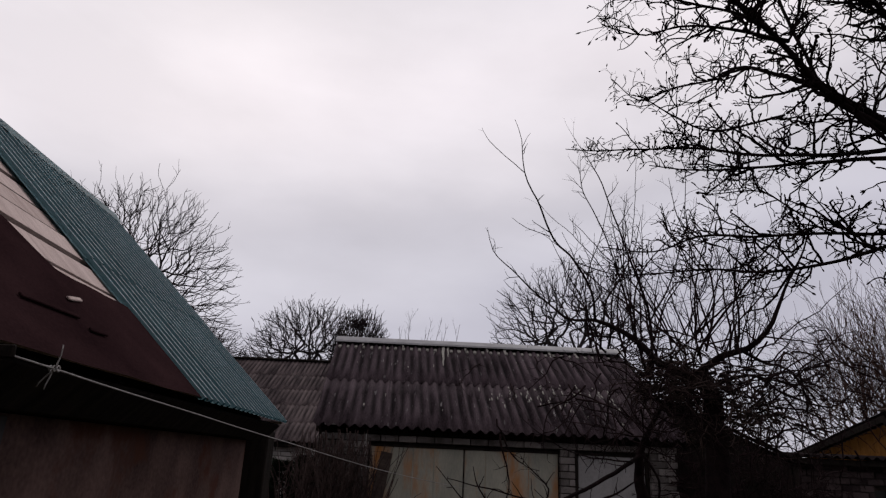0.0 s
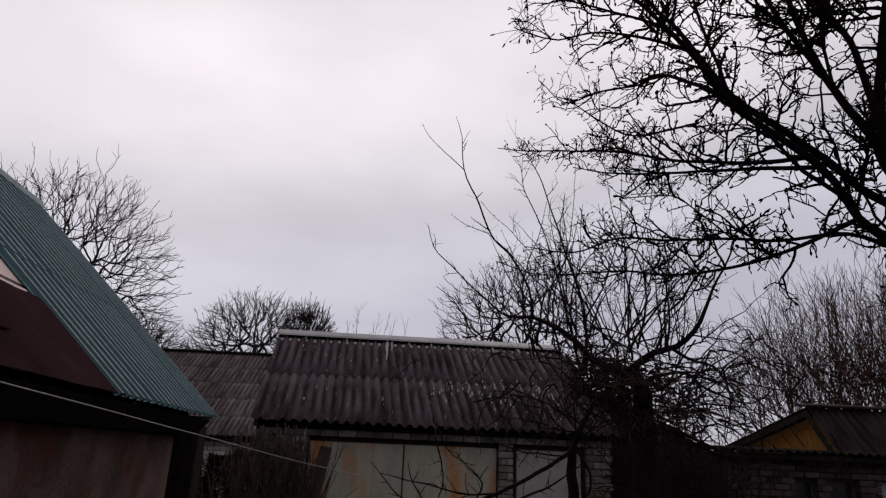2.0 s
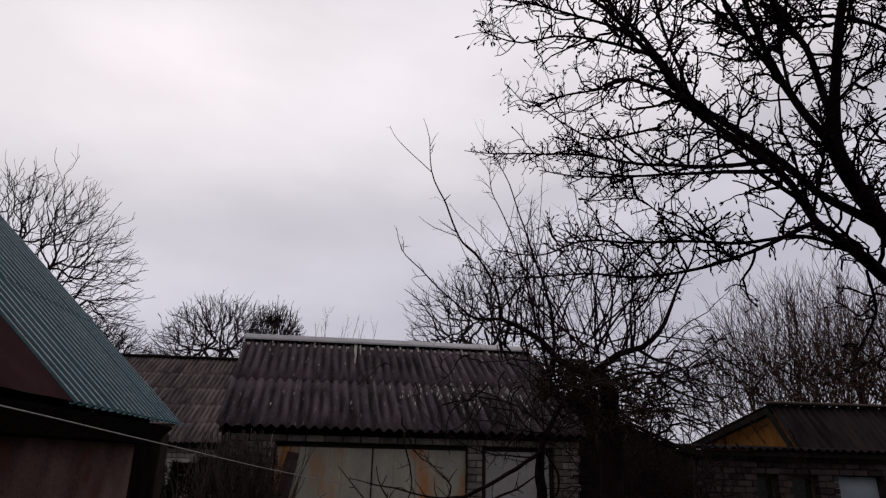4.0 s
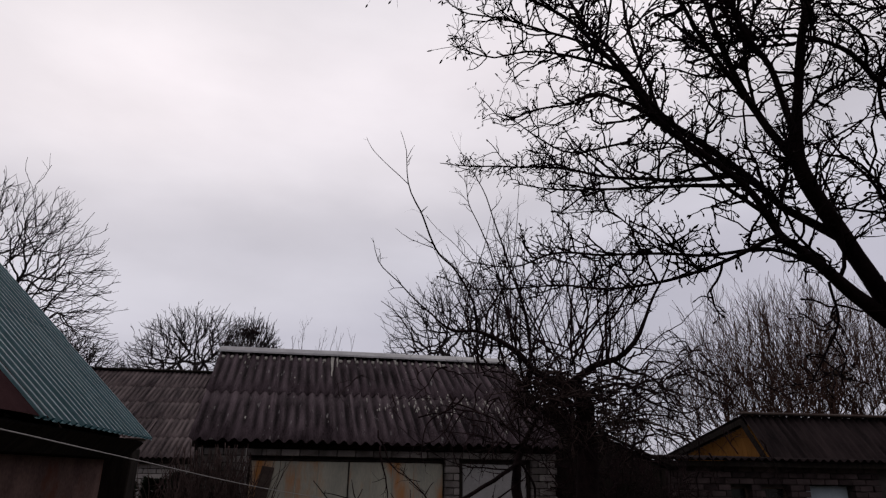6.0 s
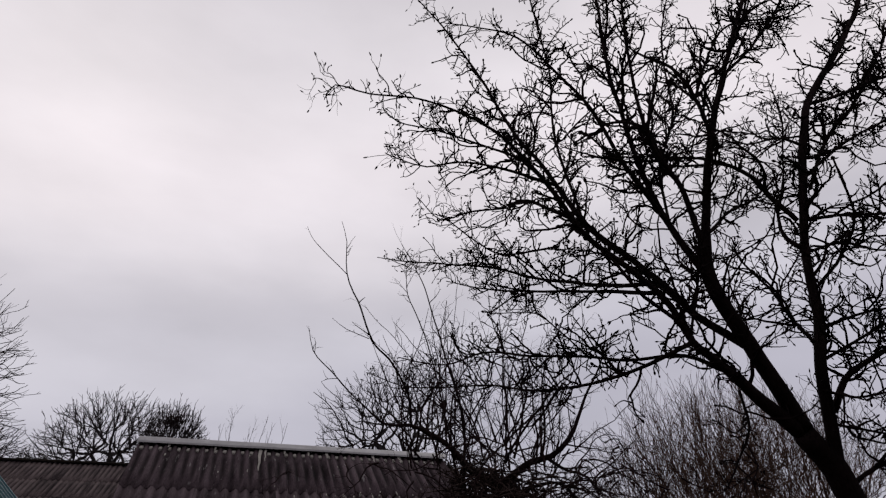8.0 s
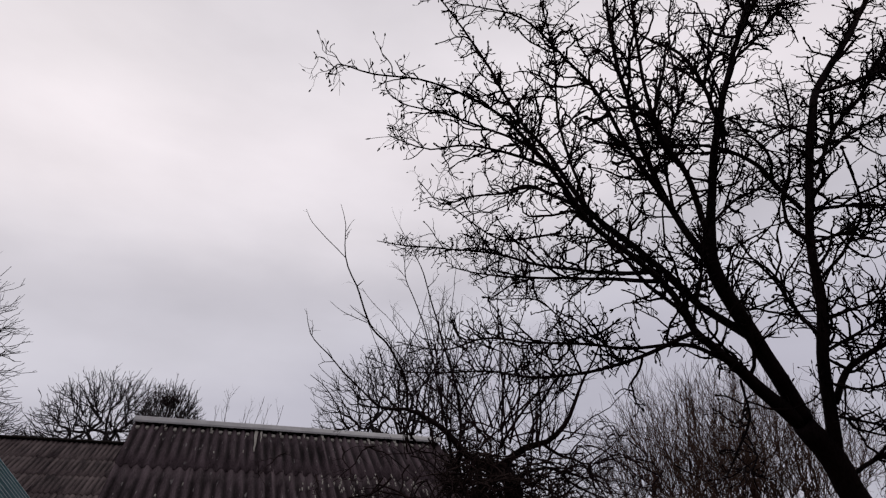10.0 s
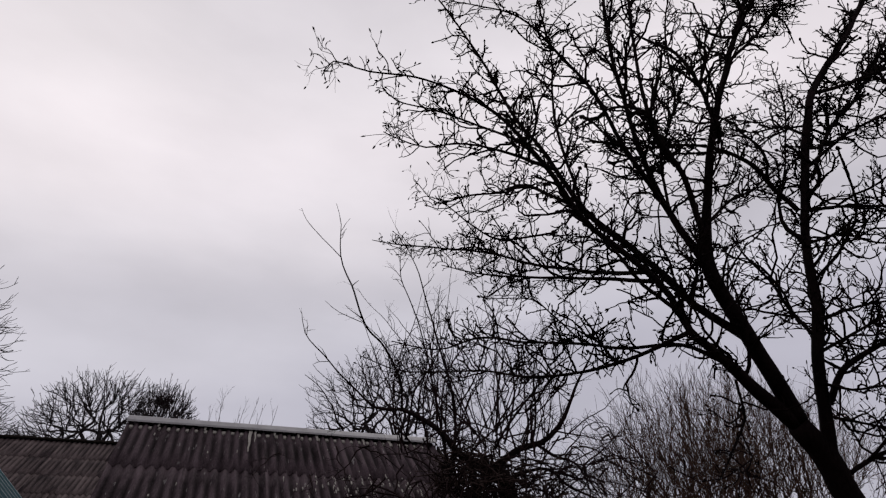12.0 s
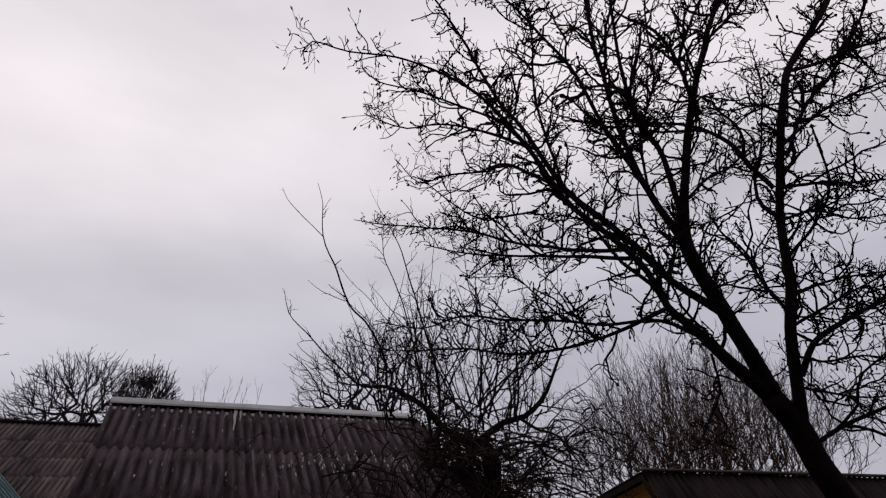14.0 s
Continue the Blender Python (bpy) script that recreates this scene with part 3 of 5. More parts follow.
def build_reroofed_house():
    rng = np.random.default_rng(13)
    h = thing("reroofed_house", "low house being re-roofed, half teal steel, half bare boards", "house", at=(-1.243, 3.597, 0))
    h.rotation_euler.z = radians(3.9)
    along = (EAVE_END - EAVE_START).normalized()
    run = 1.92
    up = Vector((-1, 0, PITCH_RISE)).normalized()
    length = run * math.hypot(1, PITCH_RISE)
    near_y = -6.4
    # the deck's frame: x along the eave towards the far end, y up the slope, z out of the roof
    fm = slope_frame(EAVE_START, along, up)
    # x cross y points into the roof on this side, so turn it
    nrm = along.cross(up)
    out = 1 if nrm.x > 0 else -1
    thick = 0.022

    def slab(name, x0, x1, y0, y1, z0, z1, mat, label="", bevel=0.002, who=h):
        zz0, zz1 = sorted((z0 * out, z1 * out))
        bm = bmesh.new()
        add_box(bm, (x0, y0, zz0), (x1, y1, zz1), bevel=bevel)
        ob = part(name, bm, mat, who, label)
        ob.matrix_basis = fm
        return ob
    far = 2.495
    # sheathing boards along the eave direction
    n = 11
    w = length / n
    for k in range(n):
        x0 = near_y + rng.uniform(-0.1, 0.1)
        b = slab("board", x0, far - 0.12, k * w + 0.020, (k + 1) * w - 0.030, -0.014, thick * 0.5 + rng.uniform(-0.004, 0.018), M_BOARD)
        b.matrix_basis = fm @ Matrix.Translation((0, rng.normal(0, 0.006), 0)) @ pose(0, 0, 0, rng.normal(0, 0.3), 0, rng.normal(0, 0.12))
    # roofing felt over the lower boards: a sheet with a torn upper edge
    bm = bmesh.new()
    cols = 90
    rows = []
    for i in range(cols + 1):
        x = near_y + (0.10 - near_y) * i / cols
        top = 0.62 + 0.04 * noise.noise(Vector((x * 3.1, 0, 2))) + 0.34 * max(0.0, min(1.0, (-0.86 - x) / 0.16)) + 0.10 * max(0.0, min(1.0, (-1.3 - x) / 0.5))
        rows.append([bm.verts.new((x, -0.06 + (top + 0.06) * j / 5, out * (0.046 + 0.007 * noise.noise(Vector((x * 2.5, j * 0.6, 5)))))) for j in range(6)])
    for i in range(cols):
        for j in range(5):
            bm.faces.new((rows[i][j], rows[i + 1][j], rows[i + 1][j + 1], rows[i][j + 1]))
    felt = part("roofing_felt", bm, M_FELT, h, "brown roofing felt with a torn upper edge")
    felt.matrix_basis = fm
    # loose flaps and battens on the felt
    for x, y, l, a in ((-1.02, 0.36, 0.15, 14), (-1.06, 0.17, 0.16, 4), (-1.5, 0.22, 0.42, 2)):
        bm = bmesh.new()
        add_box(bm, (0, 0, 0.050), (l, 0.022, 0.060), bevel=0.003)
        f = part("felt_flap", bm, M_FELT if a != 14 else M_BOARD, h, "curled scrap on the felt")
        f.matrix_basis = fm @ (Matrix.Translation((x, y, 0)) @ pose(0, 0, 0, 0, 0, a)) if out > 0 else fm @ Matrix.Diagonal((1, 1, -1, 1)) @ Matrix.Translation((x, y, 0)) @ pose(0, 0, 0, 0, 0, a)
    # profiled steel sheets, ribs up the slope
    prof = [(0.0, 0), (0.050, 0.0), (0.060, 0.024), (0.092, 0.024), (0.102, 0.0)]
    sheet_w = 0.650
    start_x = -0.105
    for s in range(4):
        pts = []
        px = 0.0
        while px < sheet_w - 0.01:
            for a, b in prof:
                if px + a <= sheet_w:
                    pts.append((px + a, b))
            px += 0.1245
        pts.append((sheet_w + 0.02, 0.0))
        for y0, y1, rise in ((-0.07, 1.12 + 0.03 * s, 0.0), (1.02 + 0.03 * s, length + 0.03, 0.006)):
            bm = bmesh.new()
            rws = []
            for j in range(5):
                y = y0 + (y1 - y0) * j / 4
                rws.append([bm.verts.new((start_x + s * sheet_w + q, y, out * (0.036 + b + 0.002 * (s % 2) + rise * (1 - 0.8 * j / 4) + 0.002 * noise.noise(Vector((s * 3.3 + q * 5, y * 3, rise * 90)))))) for q, b in pts])
            for j in range(4):
                for i in range(len(pts) - 1):
                    bm.faces.new((rws[j][i], rws[j][i + 1], rws[j + 1][i + 1], rws[j + 1][i]))
            bmesh.ops.solidify(bm, geom=bm.faces[:], thickness=0.0012)
            st = part("steel_sheet", bm, M_GREEN, h, "teal green profiled steel sheet")
            st.matrix_basis = fm
    # the other slope, steel ridge capping, far barge
    far_slope = bmesh.new()
    ridge0 = EAVE_START + along * near_y + up * length
    ridge1 = EAVE_START + along * (far + 0.02) + up * length
    down = Vector((-1, 0, -PITCH_RISE)).normalized() * length
    q = [ridge0, ridge1, ridge1 + down, ridge0 + down]
    a = [far_slope.verts.new(p) for p in q]
    b = [far_slope.verts.new(p - Vector((0, 0, 0.03))) for p in q]
    far_slope.faces.new(a)
    far_slope.faces.new(list(reversed(b)))
    for i in range(4):
        far_slope.faces.new((a[i], b[i], b[(i + 1) % 4], a[(i + 1) % 4]))
    bmesh.ops.recalc_face_normals(far_slope, faces=far_slope.faces)
    part("far_slope", far_slope, M_FELT, h, "felted far slope of the roof")
    bm = bmesh.new()
    cap = [(-0.10, -0.11), (-0.02, -0.01), (0.02, -0.01), (0.10, -0.11)]
    r0, r1 = EAVE_START + up * length + Vector((0, 0, 0.10)), ridge1 + Vector((0, 0.02, 0.10))
    rr = [[bm.verts.new(p + Vector((s, 0, t))) for s, t in cap] for p in (r0, r1)]
    for i in range(3):
        bm.faces.new((rr[0][i], rr[0][i + 1], rr[1][i + 1], rr[1][i]))
    bmesh.ops.solidify(bm, geom=bm.faces[:], thickness=0.002)
    part("ridge_cap", bm, M_GREEN, h, "folded teal steel ridge capping")
    # rafter ends, and a dark board added in place of the eave's shadow
    for k in range(13):
        x = near_y + 0.2 + k * 0.66
        if x > far - 0.08:
            break
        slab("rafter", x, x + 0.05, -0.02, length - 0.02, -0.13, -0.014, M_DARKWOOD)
    slab("fascia", near_y, far - 0.02, -0.05, -0.028, -0.20, -0.02, M_DARKWOOD, "dark fascia board added for the shade under the eave")
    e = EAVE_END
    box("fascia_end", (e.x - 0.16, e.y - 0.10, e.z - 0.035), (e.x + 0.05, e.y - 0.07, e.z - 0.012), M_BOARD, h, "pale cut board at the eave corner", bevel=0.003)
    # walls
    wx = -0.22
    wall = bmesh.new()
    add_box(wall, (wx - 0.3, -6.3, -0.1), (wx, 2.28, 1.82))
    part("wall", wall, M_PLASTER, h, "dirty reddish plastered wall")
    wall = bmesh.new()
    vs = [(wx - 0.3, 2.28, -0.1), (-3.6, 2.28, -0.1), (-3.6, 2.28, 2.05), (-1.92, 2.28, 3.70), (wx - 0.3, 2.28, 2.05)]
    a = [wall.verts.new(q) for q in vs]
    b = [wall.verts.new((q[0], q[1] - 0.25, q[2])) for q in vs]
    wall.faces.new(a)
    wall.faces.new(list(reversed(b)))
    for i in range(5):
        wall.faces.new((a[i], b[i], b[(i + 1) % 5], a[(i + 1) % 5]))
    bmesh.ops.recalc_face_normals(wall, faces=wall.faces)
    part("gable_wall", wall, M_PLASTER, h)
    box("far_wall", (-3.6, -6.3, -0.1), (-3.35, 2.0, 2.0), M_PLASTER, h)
    # near-black beam stands in for the shadow band under the eave
    box("eave_beam", (wx - 0.28, -6.3, 1.825), (wx + 0.04, 2.33, 1.95), M_DARKWOOD, h, "dark timber beam filling the shaded band under the eave")
    # pale boarded panel in the wall nearest the yard
    p = box("panel", (wx + 0.003, -2.6, 0.0), (wx + 0.03, -1.29, 1.81), M_PALEWALL, h, "pale dirty panel let into the wall")
    box("panel_joint", (wx + 0.031, -2.6, 1.30), (wx + 0.036, -1.29, 1.315), M_DARKWOOD, p)
    return h


build_reroofed_house()

# dark box filling the dark strip beside the house corner
post = thing("dark_upright", "dark weathered timber upright beside the house corner", "post", at=(-1.70, 6.50, 0))
box("post", (-0.13, -0.12, -0.1), (0.13, 0.12, 1.93), M_DARKWOOD, post, bevel=0.012)
box("brace", (-0.3, -0.06, 1.80), (-0.121, 0.06, 1.92), M_DARKWOOD, post, bevel=0.008)


# ---- the low outbuilding and the ochre gable behind it ----
def build_outbuilding():
    rng = np.random.default_rng(14)
    h = thing("low_brick_outbuilding", "low brick outbuilding with a corrugated lean-to roof and small dark windows", "outbuilding", at=(3.95, 10.6, 0.14))
    windows = ((2.80, 3.18), (3.41, 3.89))
    gaps = [(a, b, 0.75, 1.46) for a, b in windows] + [(4.25, 5.1, -1, 1.50), (-0.3, 0.62, -1, 1.85)]
    core = bmesh.new()
    add_box(core, (0.62, 0.06, -0.3), (2.80, 0.25, 1.84))
    add_box(core, (3.18, 0.06, -0.3), (3.41, 0.25, 1.84))
    add_box(core, (3.89, 0.06, -0.3), (4.25, 0.25, 1.84))
    add_box(core, (5.1, 0.06, -0.3), (8.0, 0.25, 1.84))
    for a, b in windows:
        add_box(core, (a, 0.06, -0.3), (b, 0.25, 0.75))
        add_box(core, (a, 0.06, 1.46), (b, 0.25, 1.84))
    add_box(core, (4.25, 0.06, 1.50), (5.1, 0.25, 1.84))
    part("front_wall", core, M_MORTAR, h)
    box("side_wall", (0.37, 0.26, -0.3), (0.62, 3.0, 1.84), M_BRICK_SHADED, h)
    box("side_wall", (7.75, 0.26, -0.3), (8.0, 3.0, 1.84), M_BRICK_SHADED, h)
    box("back_wall", (0.62, 3.0, -0.3), (8.0, 3.2, 1.88), M_BRICK_SHADED, h)
    for a, b in windows:
        wdw = box("window", (a, 0.13, 0.75), (b, 0.16, 1.46), M_GLASS, h, "small dark window")
        box("frame", (a, 0.08, 0.75), (a + 0.035, 0.128, 1.46), M_TIMBER, wdw)
        box("frame", (b - 0.035, 0.08, 0.75), (b, 0.128, 1.46), M_TIMBER, wdw)
        box("frame", (a + 0.036, 0.08, 1.425), (b - 0.036, 0.128, 1.46), M_TIMBER, wdw)
        box("frame", (a + 0.036, 0.08, 0.75), (b - 0.036, 0.128, 0.785), M_TIMBER, wdw)
    # added near-black panel, gives the open gap its deep shade
    box("gate", (-0.25, 0.4, -0.05), (0.36, 0.44, 1.80), M_DARKWOOD, h, "dark panel added for the darkness of the gap")
    box("door", (4.28, 0.10, 0.0), (5.07, 0.14, 1.48), M_BLUE, h, "pale blue painted door")
    fr = slope_frame((-0.42, -0.35, 1.88), (1, 0, 0), (0, 3.4, 0.12))
    corrugated_slope(h, fr, 8.6, 3.42, 8, 0.15, 0.05, 2, M_ASBESTOS_SHADED, rng)
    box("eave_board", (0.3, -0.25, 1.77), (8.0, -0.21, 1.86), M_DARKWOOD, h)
    brick_wall(h, 0.62, 5.6, 0.7, 1.80, -0.062, M_BRICK_SHADED, gaps, rng, limit=280)
    return h


build_outbuilding()


def build_ochre_house():
    rng = np.random.default_rng(15)
    h = thing("ochre_gabled_house", "small house with an ochre boarded gable and dark corrugated roof", "house", at=(8.60, 12.38, 0.12))
    top, f_y, f_z, b_y, b_z = 2.80, -1.15, 1.45, 3.5, 2.10
    long = 6.4

    def line_z(y):
        return top + (f_z - top) * y / f_y if y < 0 else top + (b_z - top) * y / b_y
    bm = bmesh.new()
    vs = [(0, f_y, -0.3), (0, b_y, -0.3), (0, b_y, b_z - 0.06), (0, 0, top - 0.06), (0, f_y, f_z - 0.06)]
    a = [bm.verts.new(q) for q in vs]
    b = [bm.verts.new((q[0] + 0.2, q[1], q[2])) for q in vs]
    bm.faces.new(a)
    bm.faces.new(list(reversed(b)))
    for i in range(5):
        bm.faces.new((a[i], b[i], b[(i + 1) % 5], a[(i + 1) % 5]))
    bmesh.ops.recalc_face_normals(bm, faces=bm.faces)
    part("gable_wall", bm, M_MORTAR, h)
    n = 30
    w = (b_y - f_y - 0.06) / n
    for k in range(n):
        y0 = f_y + 0.03 + k * w
        y1 = y0 + w - 0.008
        z = min(line_z(y0), line_z(y1)) - 0.08
        if z > 1.5:
            box("board", (-0.03, y0, 1.35), (-0.003 - 0.004 * (k % 2), y1, z), M_YELLOW, h, bevel=0.003)
    box("front_wall", (0.2, f_y, -0.3), (long, f_y + 0.2, f_z - 0.1), M_BRICK, h)
    box("back_wall", (0.2, b_y - 0.2, -0.3), (long, b_y, b_z - 0.1), M_BRICK, h)
    for sy, sz, sign in ((f_y, f_z, 1), (b_y, b_z, -1)):
        ln = math.hypot(sy, top - sz) + 0.25
        up = Vector((0, -sy, top - sz)).normalized()
        e = Vector((-0.3 if sign > 0 else long, 0, top)) - up * ln
        fm = slope_frame(e, (sign, 0, 0), up)
        corrugated_slope(h, fm, long + 0.3, ln, 8, 0.155, 0.05, 1 if sign > 0 else 2, M_ASBESTOS_SHADED, rng)
        bm = bmesh.new()
        x0 = -0.02 if sign > 0 else long + 0.29
        add_box(bm, (x0, 0, -0.15), (x0 + 0.03, ln - 0.02, -0.035))
        q = part("barge_board", bm, M_DARKWOOD, h)
        q.matrix_basis = fm
    box("ridge_cap", (-0.32, -0.13, top + 0.035), (long, 0.13, top + 0.09), M_TIMBER, h, bevel=0.02)
    return h


build_ochre_house()


# ---- the rope across the yard ----
def build_rope():
    r = thing("clothes_line", "pale rope clothes line knotted near the eave", "rope", at=(0, 0, 0))
    t = Tubes()
    a, k = (-1.00, 1.75, 1.95), (-0.995, 1.94, 1.94)
    line = smooth_line([(*q, 0.0032) for q in (a, k, (-1.02, 2.33, 1.925), (-1.00, 3.03, 1.888), (-0.90, 4.23, 1.807), (-0.36, 6.83, 1.577), (1.01, 9.43, 1.276))], 0.08)
    t.add(line, 6)
    t.object("rope", M_ROPE, r)
    t = Tubes()
    rng = np.random.default_rng(5)
    kp = np.array(k[:3])
    for i in range(3):
        ring = [np.array([*(kp + np.array([0.012 * (i - 1), 0.008 * math.cos(q), 0.008 * math.sin(q)])), 0.003]) for q in np.linspace(0, 6.0, 10)]
        t.add(ring, 5)
    t.object("knot", M_ROPE, r)
    t = Tubes()
    for d, l in (((-0.20, 0, -1), 0.065), ((-0.85, 0.1, -1), 0.075), ((0.4, 0.05, 1), 0.075)):
        t.add(wander(rng, kp, d, l, 0.0027, 0.002, 0.015, 0.08, 0), 5)
    t.object("loose_end", M_ROPE, r)
    box("hook", (a[0] - 0.14, a[1] - 0.008, a[2] - 0.008), (a[0] + 0.006, a[1] + 0.008, a[2] + 0.03), M_DARKWOOD, r, "dark iron hook", bevel=0.004)


build_rope()


# ---- the pear tree ----
def build_pear():
    rng = np.random.default_rng(24)
    tree = thing("pear_tree", "leafless old pear tree with dark bark and knobbly spurs", "tree", at=(0, 0, 0))
    tree.matrix_basis = Matrix.Translation((1.7817, 1.8394, 2.864)) @ Matrix.Diagonal((0.8416, 0.8416, 0.8416, 1)) @ pose(0, 0, 0, -0.15, -0.54, 0.14) @ Matrix.Translation((-2.0, -2.1, -3.0))
    twigs, buds = Tubes(), Tubes()

    def limb(*pts, every=0.040, length=0.13, radius=0.0042, name="limb", levels=2, start=0.10, up=0.08, sides=8):
        line = smooth_line([(a, b, c, r * (0.57 if name == "trunk" else 0.54)) for a, b, c, r in pts], 0.045)
        for q in line:
            s = 0.16 if q[3] > 0.02 else 0.35
            q[:3] += np.array([noise.noise(Vector(q[:3]) * 7 + Vector((k * 9, 0, 0))) for k in range(3)]) * min(0.012, q[3] * s + 0.002)
        t = Tubes()
        t.add(line, sides)
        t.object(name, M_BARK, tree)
        if levels:
            sprout(rng, twigs, line, 3, 0.25, 0.66, 0.0088, 46, 0.16, 0.22, 0.08, start, buds, 6, 0.46, 0.5, 0.95, 0.35, 0.60)
            sprout(rng, twigs, line, 3, 0.074, 0.42, 0.0060, 58, 0.16, 0.30, 0.040, start, buds, 5, 0.46, 0.55, 0.75, 0.66, 0.80)
            sprout(rng, twigs, line, 2, every, length, radius, 68, up, 0.36, 0.030, start, buds, 4, 0.55, 0.7, 0.4, 0.7, 0.85)
        return line
    limb((3.30, 2.3, -0.48, 0.165), (3.12, 2.27, 0.55, 0.130), (2.98, 2.24, 1.25, 0.114), (2.84, 2.20, 1.70, 0.108), (2.70, 2.19, 1.95, 0.0980), (2.60, 2.17, 2.13, 0.0945), (2.47, 2.14, 2.25, 0.0835), name="trunk", levels=0, sides=12)
    limb((2.49, 2.15, 2.27, 0.0702), (2.35, 2.12, 2.49, 0.0633), (2.19, 2.08, 2.73, 0.0593), (2.10, 2.05, 2.92, 0.0566), (2.10, 2.00, 3.12, 0.0383), (2.14, 1.92, 3.47, 0.0316), (2.28, 1.90, 3.89, 0.0268), (2.45, 1.88, 4.30, 0.0242), (2.68, 1.86, 4.87, 0.0176), (2.78, 1.85, 5.35, 0.0086))
    limb((2.49, 2.16, 2.25, 0.0675), (2.31, 2.15, 2.38, 0.0518), (2.11, 2.12, 2.53, 0.0368), (2.00, 2.11, 2.61, 0.0285), (1.90, 2.12, 2.80, 0.0260), (1.74, 2.12, 2.94, 0.0245), (1.56, 2.10, 3.05, 0.0216), (1.39, 2.08, 3.28, 0.0193), (1.18, 2.05, 3.48, 0.0143), (0.99, 2.02, 3.56, 0.0103), (0.76, 2.00, 3.59, 0.0076), (0.56, 1.96, 3.54, 0.0062), (0.41, 1.95, 3.55, 0.0049), (0.37, 1.95, 3.46, 0.0036))
    limb((2.16, 2.13, 2.49, 0.0212), (2.01, 2.20, 2.57, 0.0159), (1.80, 2.30, 2.57, 0.0131), (1.69, 2.50, 2.64, 0.0123), (1.49, 2.70, 2.69, 0.0114), (1.32, 2.90, 2.76, 0.0104), (1.16, 3.10, 2.74, 0.0077), (0.94, 3.30, 2.83, 0.0049))
    limb((1.99, 2.11, 2.60, 0.0206), (1.82, 2.25, 2.52, 0.0154), (1.65, 2.40, 2.48, 0.0130), (1.46, 2.60, 2.49, 0.0108), (1.31, 2.80, 2.56, 0.0085), (0.96, 3.00, 2.58, 0.0059), (0.74, 3.10, 2.67, 0.0045))
    limb((2.29, 2.11, 2.59, 0.0382), (2.11, 2.20, 2.77, 0.0302), (2.03, 2.25, 2.91, 0.0279), (1.91, 2.30, 3.06, 0.0283), (1.70, 2.35, 3.27, 0.0257), (1.52, 2.40, 3.61, 0.0195), (1.37, 2.45, 3.89, 0.0157), (1.24, 2.50, 4.23, 0.0133), (1.04, 2.55, 4.63, 0.0090), (0.83, 2.60, 4.96, 0.0057))
    limb((2.10, 2.06, 2.90, 0.0350), (1.99, 2.10, 3.16, 0.0277), (1.93, 2.15, 3.47, 0.0233), (1.90, 2.20, 3.89, 0.0205), (1.86, 2.20, 4.28, 0.0185), (1.86, 2.20, 4.73, 0.0146), (1.81, 2.20, 5.28, 0.0080))
    limb((2.09, 2.03, 3.02, 0.0271), (1.97, 1.95, 3.28, 0.0217), (1.82, 1.90, 3.47, 0.0176), (1.76, 1.85, 3.74, 0.0140), (1.73, 1.80, 4.08, 0.0119), (1.78, 1.80, 4.58, 0.0067))
    limb((1.97, 2.10, 3.19, 0.0194), (1.75, 2.00, 3.37, 0.0175), (1.59, 1.95, 3.63, 0.0151), (1.40, 1.90, 3.79, 0.0109), (1.21, 1.88, 3.94, 0.0083), (1.02, 1.87, 3.95, 0.0055), (0.87, 1.86, 3.93, 0.0040))
    limb((1.98, 2.25, 2.94, 0.0222), (1.88, 2.60, 3.07, 0.0182), (1.68, 3.00, 3.27, 0.0150), (1.51, 3.30, 3.46, 0.0125), (1.21, 3.60, 3.60, 0.0095), (1.01, 3.80, 3.69, 0.0079), (0.86, 3.88, 3.74, 0.0050))
    limb((2.00, 2.25, 2.89, 0.0221), (1.76, 2.50, 2.98, 0.0158), (1.46, 2.80, 3.08, 0.0106), (1.34, 3.00, 3.17, 0.0080), (1.17, 3.10, 3.24, 0.0049))
    limb((1.72, 2.34, 3.25, 0.0200), (1.50, 2.60, 3.53, 0.0154), (1.46, 2.80, 3.60, 0.0114), (1.27, 2.95, 3.63, 0.0100), (1.12, 3.05, 3.62, 0.0067), (0.99, 3.09, 3.78, 0.0043))
    limb((1.16, 3.05, 3.63, 0.0068), (1.31, 3.00, 3.48, 0.0083), (1.45, 2.90, 3.35, 0.0096), (1.66, 2.60, 3.27, 0.0121))
    limb((1.42, 2.08, 3.29, 0.0155), (1.10, 1.98, 3.27, 0.0097), (0.93, 1.92, 3.22, 0.0069), (0.79, 1.88, 3.15, 0.0056), (0.67, 1.83, 3.13, 0.0043), (0.61, 1.80, 3.13, 0.0032))
    limb((1.26, 2.06, 3.39, 0.0103), (1.04, 2.02, 3.41, 0.0088), (0.87, 2.00, 3.43, 0.0062), (0.68, 1.98, 3.43, 0.0049), (0.61, 1.97, 3.49, 0.0031))
    limb((2.61, 2.18, 2.08, 0.0692), (2.59, 2.12, 2.25, 0.0514), (2.55, 2.05, 2.49, 0.0453), (2.57, 2.00, 2.71, 0.0430), (2.57, 1.97, 3.01, 0.0353), (2.63, 1.95, 3.31, 0.0354), (2.71, 1.93, 3.63, 0.0359), (2.84, 1.92, 3.94, 0.0348), (3.10, 1.90, 4.29, 0.0324), (3.40, 1.88, 4.75, 0.0275), (3.78, 1.86, 5.45, 0.0146))
    limb((2.57, 1.96, 3.19, 0.0210), (2.47, 1.97, 3.31, 0.0225), (2.40, 1.98, 3.42, 0.0196), (2.27, 2.00, 3.50, 0.0150), (2.10, 2.05, 3.53, 0.0118), (1.85, 2.10, 3.50, 0.0100), (1.68, 2.15, 3.54, 0.0071), (1.53, 2.20, 3.61, 0.0043))
